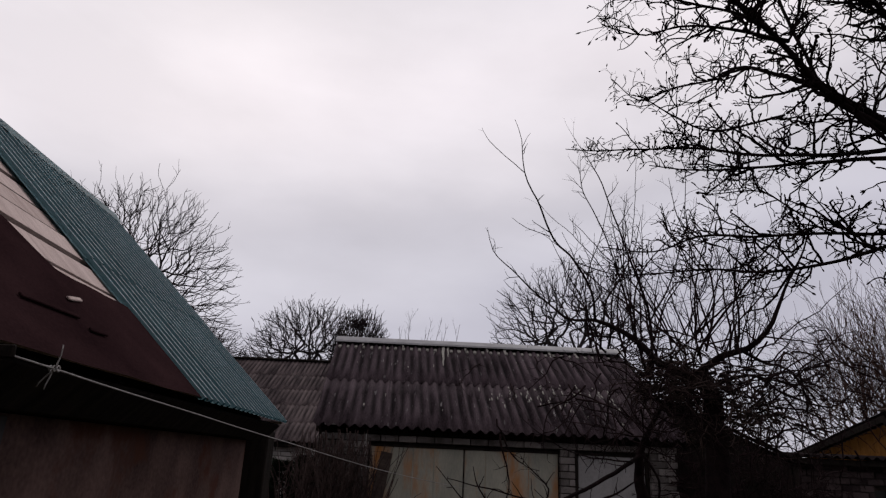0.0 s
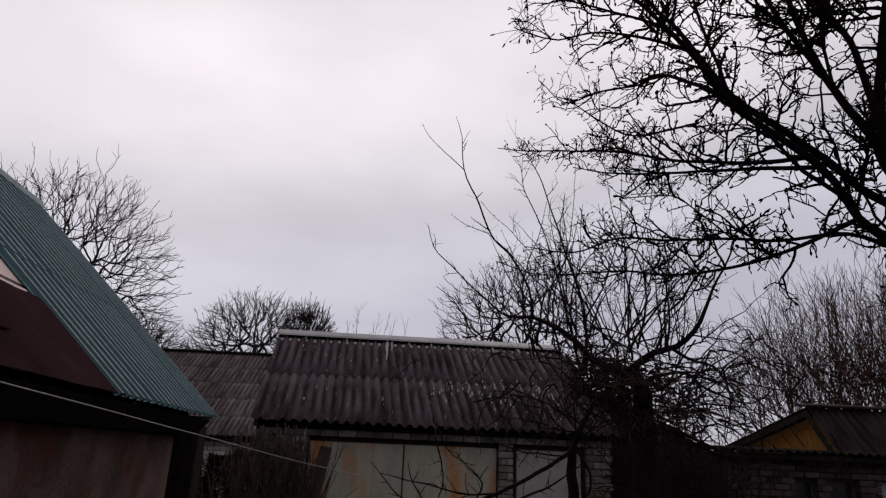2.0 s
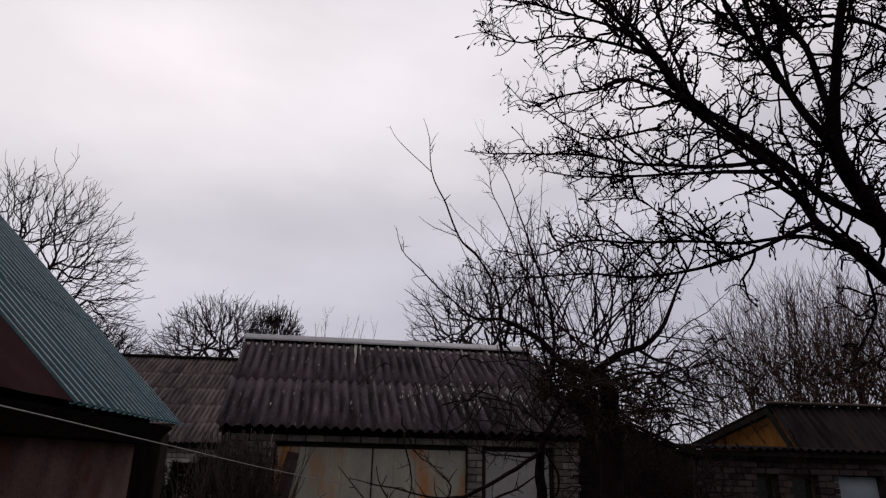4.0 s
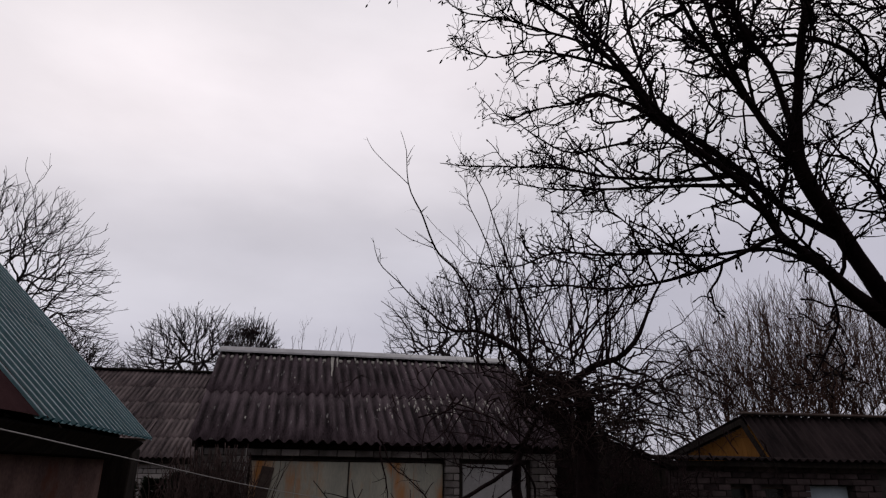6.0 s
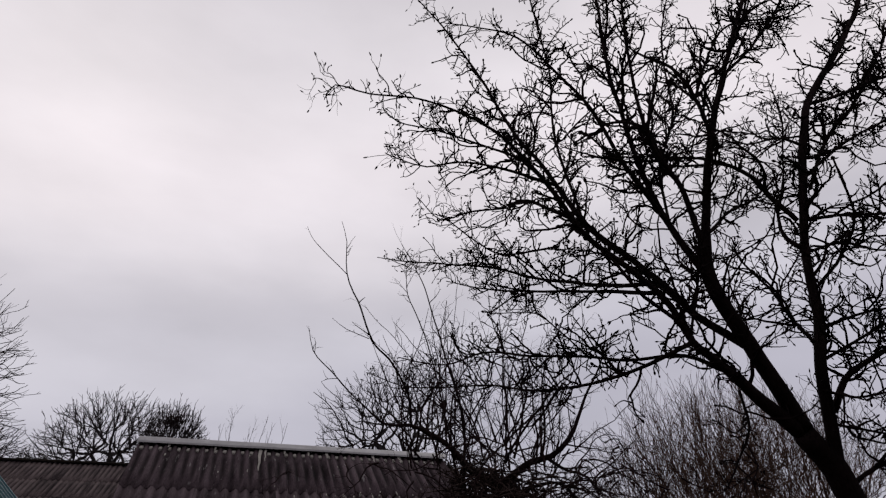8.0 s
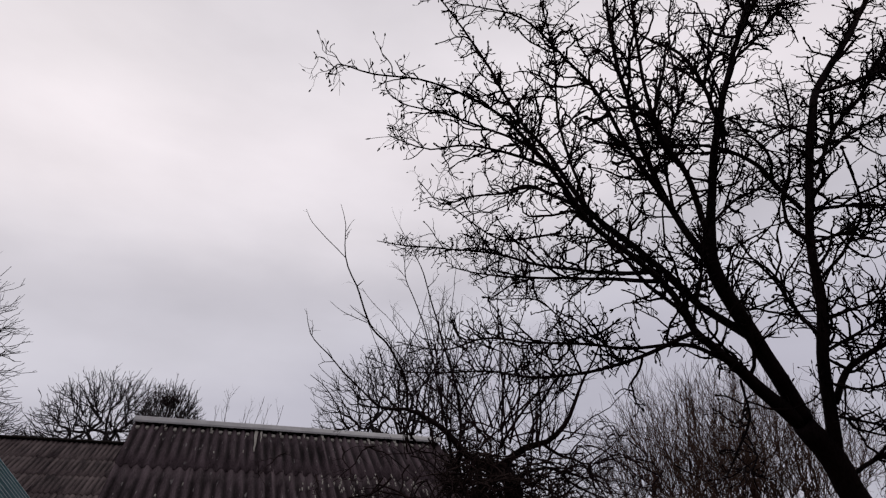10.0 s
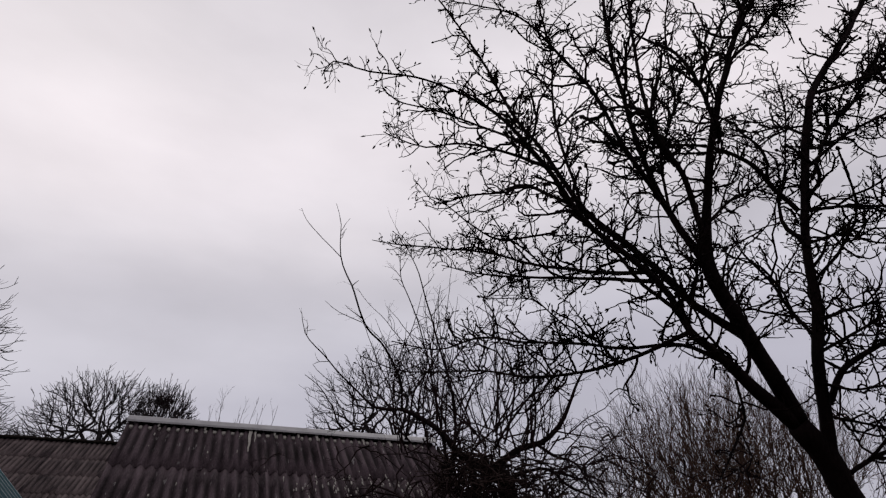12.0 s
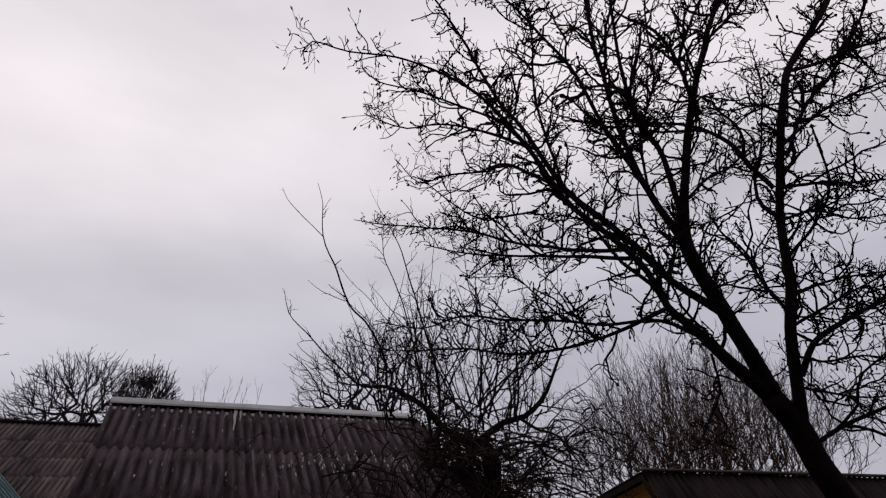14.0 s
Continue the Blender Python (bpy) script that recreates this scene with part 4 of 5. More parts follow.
    limb((2.59, 1.95, 3.19, 0.0181), (2.74, 1.90, 3.21, 0.0139), (2.91, 1.85, 3.21, 0.0127), (3.22, 1.80, 3.26, 0.0067))
    limb((2.83, 1.92, 3.91, 0.0208), (3.02, 1.90, 3.99, 0.0180), (3.27, 1.88, 4.12, 0.0172), (3.70, 1.85, 4.33, 0.0084))
    limb((2.69, 1.95, 3.38, 0.0157), (2.96, 2.00, 3.76, 0.0175), (3.33, 2.05, 4.14, 0.0177), (3.84, 2.10, 4.80, 0.0138), (4.19, 2.10, 5.42, 0.0078))
    limb((2.61, 2.10, 2.34, 0.0286), (2.67, 2.06, 2.47, 0.0262), (2.78, 2.02, 2.55, 0.0223), (3.03, 1.98, 2.68, 0.0157), (3.40, 1.95, 2.88, 0.0086))
    limb((2.56, 2.00, 2.67, 0.0171), (2.68, 1.97, 2.72, 0.0117), (2.86, 1.95, 2.77, 0.0091), (3.12, 1.90, 2.81, 0.0048))
    limb((2.51, 2.00, 2.61, 0.0154), (2.47, 2.05, 2.74, 0.0128), (2.45, 2.10, 2.89, 0.0116), (2.39, 2.15, 3.03, 0.0089), (2.37, 2.20, 3.17, 0.0045))
    limb((2.65, 2.18, 2.04, 0.0203), (2.75, 2.10, 2.12, 0.0176), (2.95, 2.00, 2.21, 0.0135), (3.29, 1.95, 2.31, 0.0065))
    limb((2.57, 1.96, 3.04, 0.0221), (2.52, 2.00, 3.11, 0.0193), (2.53, 2.02, 3.24, 0.0121), (2.67, 2.05, 3.54, 0.0081), (2.82, 2.10, 3.97, 0.0072), (2.81, 2.10, 4.26, 0.0047))
    limb((2.18, 1.92, 3.54, 0.0190), (2.19, 1.98, 3.87, 0.0173), (2.14, 2.05, 4.13, 0.0149), (1.98, 2.10, 4.25, 0.0100), (1.87, 2.15, 4.49, 0.0052))
    limb((2.19, 1.98, 3.87, 0.0141), (2.37, 2.00, 4.24, 0.0120), (2.55, 2.00, 4.49, 0.0110), (2.93, 2.00, 4.65, 0.0079), (3.13, 2.00, 4.82, 0.0063))
    limb((2.20, 2.14, 2.42, 0.0107), (2.26, 2.20, 2.28, 0.0095), (2.22, 2.25, 2.17, 0.0081), (2.17, 2.30, 2.05, 0.0054), levels=1)
    limb((1.99, 2.11, 2.62, 0.0103), (2.00, 2.05, 2.75, 0.0116), (2.03, 2.00, 2.94, 0.0079), (2.02, 1.95, 3.14, 0.0054))
    limb((1.72, 2.50, 2.63, 0.0069), (1.61, 2.60, 2.80, 0.0071), (1.54, 2.70, 2.92, 0.0059), (1.33, 2.80, 2.94, 0.0044))
    limb((2.54, 2.03, 2.53, 0.0141), (2.73, 2.00, 2.63, 0.0118), (2.90, 1.95, 2.72, 0.0091), (3.17, 1.90, 2.84, 0.0049))
    limb((2.66, 1.94, 3.43, 0.0157), (2.90, 1.90, 3.63, 0.0134), (3.17, 1.87, 3.80, 0.0108), (3.50, 1.85, 3.96, 0.0058))
    limb((2.58, 1.97, 3.03, 0.0133), (2.83, 2.00, 3.13, 0.0127), (3.14, 2.05, 3.15, 0.0085), (3.57, 2.10, 3.28, 0.0056))
    limb((2.71, 1.93, 3.62, 0.0146), (2.54, 1.90, 3.62, 0.0110), (2.32, 1.87, 3.52, 0.0074), (2.18, 1.85, 3.54, 0.0043))
    limb((2.54, 2.06, 2.42, 0.0127), (2.64, 2.00, 2.38, 0.0099), (2.84, 1.97, 2.41, 0.0074), (3.04, 1.95, 2.39, 0.0046))
    limb((2.59, 2.10, 2.29, 0.0128), (2.75, 2.10, 2.27, 0.0103), (2.97, 2.10, 2.26, 0.0077), (3.22, 2.10, 2.30, 0.0049))
    limb((2.08, 2.00, 3.06, 0.0122), (2.35, 2.10, 3.30, 0.0120), (2.59, 2.20, 3.46, 0.0098), (2.93, 2.30, 3.75, 0.0055))
    limb((2.32, 1.90, 3.97, 0.0145), (2.60, 1.95, 4.28, 0.0124), (2.89, 2.00, 4.66, 0.0119), (3.22, 2.00, 5.20, 0.0067))
    limb((1.99, 2.10, 3.16, 0.0125), (2.14, 2.30, 3.64, 0.0127), (2.37, 2.40, 4.14, 0.0108), (2.48, 2.50, 4.81, 0.0102), (2.65, 2.50, 5.44, 0.0068))
    limb((1.68, 2.35, 3.30, 0.0143), (1.65, 2.50, 3.93, 0.0131), (1.71, 2.60, 4.50, 0.0110), (1.69, 2.70, 5.10, 0.0103), (1.64, 2.70, 5.54, 0.0066))
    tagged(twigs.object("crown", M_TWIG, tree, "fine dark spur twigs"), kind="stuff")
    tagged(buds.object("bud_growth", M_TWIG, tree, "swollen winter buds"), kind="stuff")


build_pear()


# ---- the plum tree ----
def build_plum():
    rng = np.random.default_rng(31)
    tree = thing("plum_tree", "leafless pollarded plum tree with dense upright shoots", "tree", at=(0, 0, 0))
    twigs = Tubes()

    def limb(*pts, every=0.14, length=0.40, radius=0.0052, name="limb", levels=3, up=0.25, start=0.1, sides=7):
        line = smooth_line([(a, b, c, r * (0.74 if name == "trunk" else 0.5)) for a, b, c, r in pts], 0.08)
        for q in line:
            q[:3] += np.array([noise.noise(Vector(q[:3]) * 4 + Vector((k * 9, 3, 0))) for k in range(3)]) * min(0.03, q[3] * 0.5 + 0.006)
        t = Tubes()
        t.add(line, sides)
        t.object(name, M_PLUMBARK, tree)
        if every:
            sprout(rng, twigs, line, levels, every, length, radius, 48, up, 0.16, 0.06, start, None, 4, 0.5, 0.4)
        return line
    base = (2.71, 6.40, 1.38, 0.1544)
    limb((base[0], base[1], -0.05, 0.20), (base[0], base[1], 0.8, 0.15), base, (2.74, 6.40, 1.91, 0.1422), (2.75, 6.40, 2.30, 0.1300), (2.69, 6.40, 2.56, 0.1150), (2.62, 6.40, 2.66, 0.0800), name="trunk", every=0.25, start=0.75, sides=12)
    limb((2.67, 6.40, 2.58, 0.1055), (2.34, 6.40, 2.69, 0.0796), (2.04, 6.35, 2.92, 0.0604), (1.79, 6.30, 3.06, 0.0478), (1.58, 6.25, 3.12, 0.0354), (1.33, 6.20, 3.11, 0.0262), (1.13, 6.20, 3.25, 0.0175), (0.83, 6.18, 3.52, 0.0131), (0.56, 6.16, 3.78, 0.0088), (0.50, 6.16, 4.00, 0.0048), length=0.3, every=0.16)
    limb((1.59, 6.25, 3.12, 0.0266), (1.54, 6.10, 3.36, 0.0233), (1.31, 5.80, 3.59, 0.0195), (1.07, 5.50, 3.71, 0.0173), (0.89, 5.20, 3.95, 0.0141), (0.75, 5.00, 4.12, 0.0101), (0.73, 5.00, 4.43, 0.0067), (0.67, 5.00, 4.63, 0.0037), length=0.30, every=0.22, levels=1)
    limb((0.75, 5.00, 4.11, 0.0075), (0.51, 4.95, 4.31, 0.0061), (0.42, 4.90, 4.38, 0.0045), (0.37, 4.90, 4.48, 0.0031), length=0.1, every=0.3, levels=1)
    limb((1.04, 5.50, 3.72, 0.0080), (0.82, 5.45, 3.77, 0.0058), (0.68, 5.40, 3.85, 0.0032), length=0.1, every=0.3, levels=1)
    limb((0.83, 6.18, 3.52, 0.0073), (0.67, 6.20, 3.48, 0.0058), (0.90, 6.25, 3.32, 0.0064), (1.15, 6.30, 3.19, 0.0088), length=0.12, every=0.3, levels=1)
    limb((2.17, 6.40, 2.65, 0.0365), (2.17, 6.35, 2.97, 0.0304), (2.13, 6.30, 3.32, 0.0244), (1.96, 6.20, 3.75, 0.0213), (1.79, 6.10, 4.18, 0.0152), (1.62, 6.00, 4.59, 0.0107), (1.36, 5.90, 4.96, 0.0046))
    limb((2.10, 6.40, 2.68, 0.0273), (2.00, 6.40, 3.15, 0.0214), (1.87, 6.40, 3.71, 0.0155), (1.72, 6.40, 4.20, 0.0127), (1.54, 6.40, 4.59, 0.0097), (1.52, 6.40, 5.02, 0.0049))
    limb((2.65, 6.40, 2.67, 0.0808), (2.86, 6.30, 2.81, 0.0683), (3.05, 6.20, 2.88, 0.0590), (3.20, 6.10, 3.03, 0.0496), (3.28, 6.00, 3.23, 0.0372), (3.38, 5.90, 3.51, 0.0249), (3.53, 5.80, 3.84, 0.0157), (3.56, 5.70, 4.12, 0.0063))
    limb((3.00, 6.20, 2.86, 0.0371), (3.23, 6.20, 2.74, 0.0281), (3.43, 6.20, 2.69, 0.0221), (3.56, 6.20, 2.41, 0.0159), (3.46, 6.20, 1.97, 0.0079), up=-0.1)
    limb((2.82, 6.40, 2.58, 0.0438), (3.14, 6.30, 2.64, 0.0283), (3.35, 6.20, 2.46, 0.0219), (3.72, 6.10, 2.35, 0.0158), (3.99, 6.00, 2.57, 0.0080), up=0.05)
    limb((2.96, 6.25, 2.83, 0.0279), (3.00, 6.20, 3.15, 0.0218), (2.96, 6.10, 3.61, 0.0156), (3.06, 6.00, 4.08, 0.0063))
    limb((2.17, 6.35, 3.15, 0.0183), (2.35, 6.30, 3.48, 0.0155), (2.47, 6.20, 3.87, 0.0125), (2.59, 6.10, 4.29, 0.0063))
    for i in range(66):
        x0 = rng.uniform(-0.95, 0.85)
        s = np.array([base[0] - 0.25 + x0, 6.4 + rng.uniform(-0.45, 0.45), 2.93 - 0.10 * x0 * x0 + rng.uniform(-0.2, 0.1)])
        ln = rng.uniform(0.8, 2.2) * (1 - 0.25 * abs(x0))
        w = wander(rng, s, (0.42 * x0 + rng.normal(0, 0.36), rng.normal(0, 0.35), 1), ln, rng.uniform(0.004, 0.013), 0.0022, 0.10, 0.10, 0.03)
        t = Tubes()
        t.add(w, 6)
        t.object("shoot", M_PLUMTWIG, tree)
        sprout(rng, twigs, w, 2, 0.175, 0.40, 0.0042, 54, 0.12, 0.17, 0.07, 0.15, None, 3, 0.5, 0.4)
    # drooping tangle of old wood below the head
    for i in range(190):
        s = np.array([base[0] + rng.normal(-0.02, 0.78), 6.4 + rng.uniform(-0.5, 0.4), rng.uniform(1.95, 3.0)])
        w = wander(rng, s, (rng.normal(0.1, 0.9), rng.normal(0, 0.5), rng.uniform(-0.9, 0.5)), rng.uniform(0.4, 1.0), 0.009, 0.003, 0.07, 0.22, -0.04)
        twigs.add(w, 4)
        sprout(rng, twigs, w, 2, 0.12, 0.3, 0.004, 55, 0.0, 0.25, 0.05, 0.1, None, 3, 0.5, 0.4)
    # whips arching out to the side away from the shed
    for i in range(15):
        w = wander(rng, (rng.uniform(2.9, 3.35), 6.3 + rng.normal(0, 0.25), rng.uniform(2.2, 2.85)), (1, rng.normal(0, 0.4), rng.uniform(-0.1, 1.1)), rng.uniform(0.6, 1.35), 0.009, 0.0025, 0.09, 0.13, -0.05)
        twigs.add(w, 4)
        sprout(rng, twigs, w, 2, 0.16, 0.34, 0.0038, 50, 0.05, 0.2, 0.06, 0.2, None, 3, 0.5, 0.5)
    tagged(twigs.object("crown", M_PLUMTWIG, tree, "dense thin reddish-brown twigs"), kind="stuff")
    # a matted knot of old dead shoots round the head of the trunk
    mat_ = Tubes()
    for i in range(330):
        x = 2.08 + 1.25 * rng.random() ** 1.25
        top = 2.76 - 0.10 * max(0.0, x - 2.5) - 0.75 * max(0.0, x - 2.85) ** 1.25
        low = 2.36 if x < 2.5 else 2.05
        z = rng.uniform(low, max(low + 0.05, top))
        w = wander(rng, (x, 6.4 + rng.uniform(-0.35, 0.35), z), (rng.normal(0, 1), rng.normal(0, 0.5), rng.normal(-0.2, 0.6)), rng.uniform(0.18, 0.5), rng.uniform(0.005, 0.011), 0.003, 0.06, 0.28, -0.02)
        mat_.add(w, 4)
        sprout(rng, mat_, w, 1, 0.06, 0.16, 0.004, 60, 0.0, 0.28, 0.05, 0.05, None, 3, 0.5, 0.5)
    tagged(mat_.object("matted_growth", M_VINE, tree, "matted dark dead shoots"), kind="stuff")
    # gnarled pollard head: short stubs of old wood
    for i in range(9):
        t = Tubes()
        w = wander(rng, (base[0] + rng.normal(-0.15, 0.16), 6.4 + rng.normal(0, 0.06), 2.56 + rng.normal(0, 0.08)), (rng.normal(-0.2, 1.0), rng.normal(0, 0.5), rng.uniform(-0.2, 0.5)), rng.uniform(0.12, 0.30), rng.uniform(0.03, 0.055), 0.016, 0.05, 0.22, 0.02)
        t.add(w, 8)
        t.object("stub", M_PLUMBARK, tree, "gnarled dark stub of old wood")


build_plum()


# ---- a young fruit tree before the shed doors ----
def build_young_tree():
    rng = np.random.default_rng(33)
    tree = thing("young_fruit_tree", "small leafless fruit tree with dark spiky branches before the doors", "tree", at=(0, 0, 0))
    twigs = Tubes()
    root = (2.18, 7.00, 1.34, 0.0720)

    def limb(*pts, every=0.13, length=0.2, radius=0.005, name="limb", levels=1, up=0.1):
        line = smooth_line([(a, b, c, r * (0.8 if name == "trunk" else 0.55)) for a, b, c, r in pts], 0.06)
        for q in line:
            q[:3] += np.array([noise.noise(Vector(q[:3]) * 5 + Vector((k * 9, 3, 0))) for k in range(3)]) * min(0.02, q[3] + 0.004)
        t = Tubes()
        t.add(line, 7)
        t.object(name, M_PLUMBARK, tree)
        sprout(rng, twigs, line, levels, every, length, radius, 52, up, 0.14, 0.05, 0.1, None, 4, 0.5, 0.5)
    limb((root[0] + 0.05, 7.0, -0.05, 0.09), (root[0] + 0.02, 7.0, 0.8, 0.07), root, (2.16, 7.00, 1.68, 0.0654), (2.22, 7.00, 1.97, 0.0459), (2.42, 6.90, 2.39, 0.0229), name="trunk", every=0.4)
    limb((2.23, 7.00, 1.88, 0.0426), (1.75, 6.80, 1.62, 0.0377), (1.30, 6.60, 1.41, 0.0332), (0.85, 6.50, 1.27, 0.0295), (0.41, 6.40, 1.34, 0.0145), (0.07, 6.30, 1.67, 0.0057))
    limb((1.30, 6.60, 1.41, 0.0211), (0.95, 6.50, 1.41, 0.0148), (0.51, 6.40, 1.50, 0.0116), (0.18, 6.30, 1.57, 0.0057))
    limb((1.47, 6.60, 1.35, 0.0242), (1.82, 6.60, 1.49, 0.0184), (2.02, 6.60, 1.62, 0.0123), (2.18, 6.60, 1.74, 0.0062))
    limb((1.07, 6.50, 1.32, 0.0178), (1.15, 6.50, 1.51, 0.0148), (0.95, 6.50, 1.71, 0.0089), (0.88, 6.50, 1.79, 0.0044))
    limb((0.62, 6.40, 1.30, 0.0145), (0.47, 6.40, 1.50, 0.0116), (0.42, 6.40, 1.68, 0.0058))
    limb((2.23, 7.00, 1.85, 0.0262), (2.36, 7.00, 1.62, 0.0230), (2.33, 7.00, 1.42, 0.0197), (2.26, 7.00, 1.41, 0.0098))
    limb((2.11, 6.90, 1.79, 0.0161), (1.48, 6.60, 1.83, 0.0121), (1.11, 6.40, 1.98, 0.0087), (0.84, 6.30, 2.17, 0.0046))
    tagged(twigs.object("crown", M_PLUMTWIG, tree), kind="stuff")


build_young_tree()


# ---- trees and shrubs behind the roofs ----
def build_crown(name, label, at, height, spread, stems, seed, mat, density=1.0, trunk=0.10, fork=0.35, lean=0.0, twig_r=0.008, twig_up=0.12, twig_len=1.0, group=""):
    rng = np.random.default_rng(seed)
    tree = thing(name, label, "tree" if "tree" in name else "shrub", group=group, at=at)
    t0 = Tubes()
    twigs = Tubes()
    bole = wander(rng, (0, 0, -0.1), (lean, 0, 1), height * fork, trunk, trunk * 0.8, 0.4, 0.04, 0.02)
    t0.add(bole, 8)
    t0.object("trunk", mat, tree)
    top = bole[-1][:3]
    for i in range(stems):
        a = 2 * math.pi * (i + rng.uniform(-0.3, 0.3)) / stems
        reach = math.sqrt(rng.uniform(0.03, 1.0))
        d = np.array([math.cos(a) * spread * reach, math.sin(a) * spread * 0.7 * reach, height * (1 - fork) * math.sqrt(max(0.12, 1 - 0.8 * reach ** 2)) * rng.uniform(0.9, 1.03)])
        ln = np.linalg.norm(d)
        w = wander(rng, bole[-1 - (i % 3) if len(bole) > 3 else -1][:3], d, ln, trunk * 0.42, twig_r * 0.6, ln / 12, 0.065, 0.025)
        t = Tubes()
        t.add(w, 6)
        t.object("limb", mat, tree)
        sprout(rng, twigs, w, 3, ln / 12 / density, ln * 0.36 * twig_len, twig_r, 40, twig_up, 0.085, ln / 22, 0.15, None, 3, 0.55, 0.6)
    tagged(twigs.object("crown", mat, tree, "fine bare twigs"), kind="stuff")
    return tree


def build_domed(name, label, at, fork, rx, rz, seed, mat, counts, r0=0.11, r1=0.010, low=-8, trunk=0.15, group="", crook=1.0, side=0.9):
    """A round-headed bare tree: limbs fan out from the fork and part again and again until the twigs reach the crown's outline."""
    rng = np.random.default_rng(seed)
    tree = thing(name, label, "tree" if "tree" in name else "shrub", group=group, at=at)
    t0 = Tubes()
    t0.add(wander(rng, (0, 0, -0.1), (0, 0, 1), fork + 0.1, trunk, trunk * 0.85, 0.4, 0.03, 0.02), 8)
    t0.object("trunk", mat, tree)
    twigs = Tubes()
    prev_way, prev_pos, prev_tan, prev_r = np.array([[0.0, 0, 1]]), np.array([[0.0, 0, fork]]), np.array([[0.0, 0, 1]]), np.array([r0])
    n = len(counts)
    for lev, c in enumerate(counts):
        share_of = (lev + 1) / n
        k = np.arange(c) + 0.5
        lowest = math.sin(radians(low))
        up = 1 - (1 - lowest) * k / c
        up = np.clip(up + rng.normal(0, 0.35 / math.sqrt(c), c), lowest, 1)
        az = k * 2.39996 + rng.uniform(0, 6.283) + rng.normal(0, 0.5 / math.sqrt(c), c)
        flat = np.sqrt(np.maximum(0, 1 - up * up))
        way = np.stack([flat * np.cos(az), flat * np.sin(az), up], axis=1)
        reach = (0.20 + 0.80 * share_of) * (1 + rng.normal(0, 0.05 if lev < n - 1 else 0.075, c))
        # young wood turns upwards, so the lower nodes hang back
        pos = way * np.array([rx, rx * 0.8, rz]) * reach[:, None]
        pos[:, 2] += fork - 0.10 * rz * (1 - up) * (1 - share_of)
        mum = np.argmax(way @ prev_way.T - 0.25 * rng.random((c, len(prev_way))) / math.sqrt(len(prev_way)), axis=1)
        a, d0 = prev_pos[mum], prev_tan[mum]
        gap = np.linalg.norm(pos - a, axis=1, keepdims=True)
        d1 = unit(unit(pos - a) * 0.7 + way * 0.5 + np.array([0, 0, 0.25]) + rng.normal(0, 0.12 * crook, (c, 3)))
        u = np.linspace(0, 1, 7)[None, :, None]
        A, B, D0, D1 = a[:, None], pos[:, None], (d0 * gap)[:, None] * 0.8, (d1 * gap)[:, None] * 0.8
        line = (2 * u ** 3 - 3 * u ** 2 + 1) * A + (u ** 3 - 2 * u ** 2 + u) * D0 + (3 * u ** 2 - 2 * u ** 3) * B + (u ** 3 - u ** 2) * D1
        line[:, 1:-1] += rng.normal(0, 0.022 * crook, (c, 5, 3)) * gap[:, None]
        r = r1 + (r0 - r1) * (1 - share_of) ** 1.7
        ra = np.minimum(prev_r[mum] * 0.85, r * 1.35)[:, None] * (1 - u[0, :, 0])[None, :] + r * u[0, :, 0][None, :]
        line = np.concatenate([line, ra[:, :, None]], axis=2)
        if lev == 0:
            for q in line:
                t = Tubes()
                t.add(q, 7)
                t.object("limb", mat, tree)
        else:
            twigs.add_all(line, 5 if lev < 2 else 3)
        if lev >= 2:
            sprout(rng, twigs, line, 1, rz * 0.10 / side, rz * 0.12, r1 * 0.85, 38, 0.2, 0.10, rz * 0.05, 0.1, None, 3, 0.5, 0.7, 0.3)
        prev_way, prev_pos, prev_tan, prev_r = way, pos, d1, np.full(c, r)
    tagged(twigs.object("crown", mat, tree, "fine bare twigs"), kind="stuff")
    return tree


build_domed("tall_tree", "tall leafless tree with fine ascending twigs behind the roof", (-9.25, 17, 0), 5.2, 3.2, 3.75, 41, M_FARBARK, (7, 20, 56, 140, 340, 640), 0.070, 0.0070, -14, 0.17)
build_domed("round_tree", "round-headed leafless tree with dense grey twigs", (-5.65, 25, 0), 4.7, 2.65, 2.85, 42, M_FARBARK, (6, 18, 48, 130, 320, 620), 0.075, 0.0085, 4, 0.15)
build_domed("round_tree", "slimmer round-headed leafless tree with very dense dark twigs", (-3.95, 27, 0), 5.2, 1.4, 2.6, 43, M_FARBARK, (5, 14, 40, 110, 260, 480), 0.07, 0.010, 8, 0.13)
build_domed("far_tree", "far leafless tree with thin grey twigs", (-9.9, 24, 0), 4.2, 2.4, 2.2, 44, M_FARBARK, (6, 18, 48, 130, 300, 520), 0.07, 0.0085, 0, 0.12)
build_domed("far_tree", "low far leafless tree with thin grey twigs", (-7.9, 26, 0), 4.0, 1.5, 1.5, 49, M_FARBARK, (5, 14, 36, 90, 200), 0.06, 0.0085, 0, 0.09)
for x, tall, seed in ((-1.95, 8.2, 45), (-1.45, 8.0, 46), (-0.85, 8.2, 48), (-0.4, 7.9, 50)):
    build_crown("sapling_tree", "slim far sapling with upright bare shoots", (x, 26, 0), tall, 0.5, 6, seed, M_FARBARK, 0.55, 0.05, 0.45, twig_r=0.009, twig_up=0.4, twig_len=0.7, group="saplings behind the shed")
build_domed("bushy_tree", "leafless bushy tree with dense fine twigs behind the shed", (3.55, 18, 0), 4.6, 2.45, 2.75, 47, M_FARBARK, (6, 18, 48, 120, 260, 420), 0.065, 0.0070, -6, 0.12)
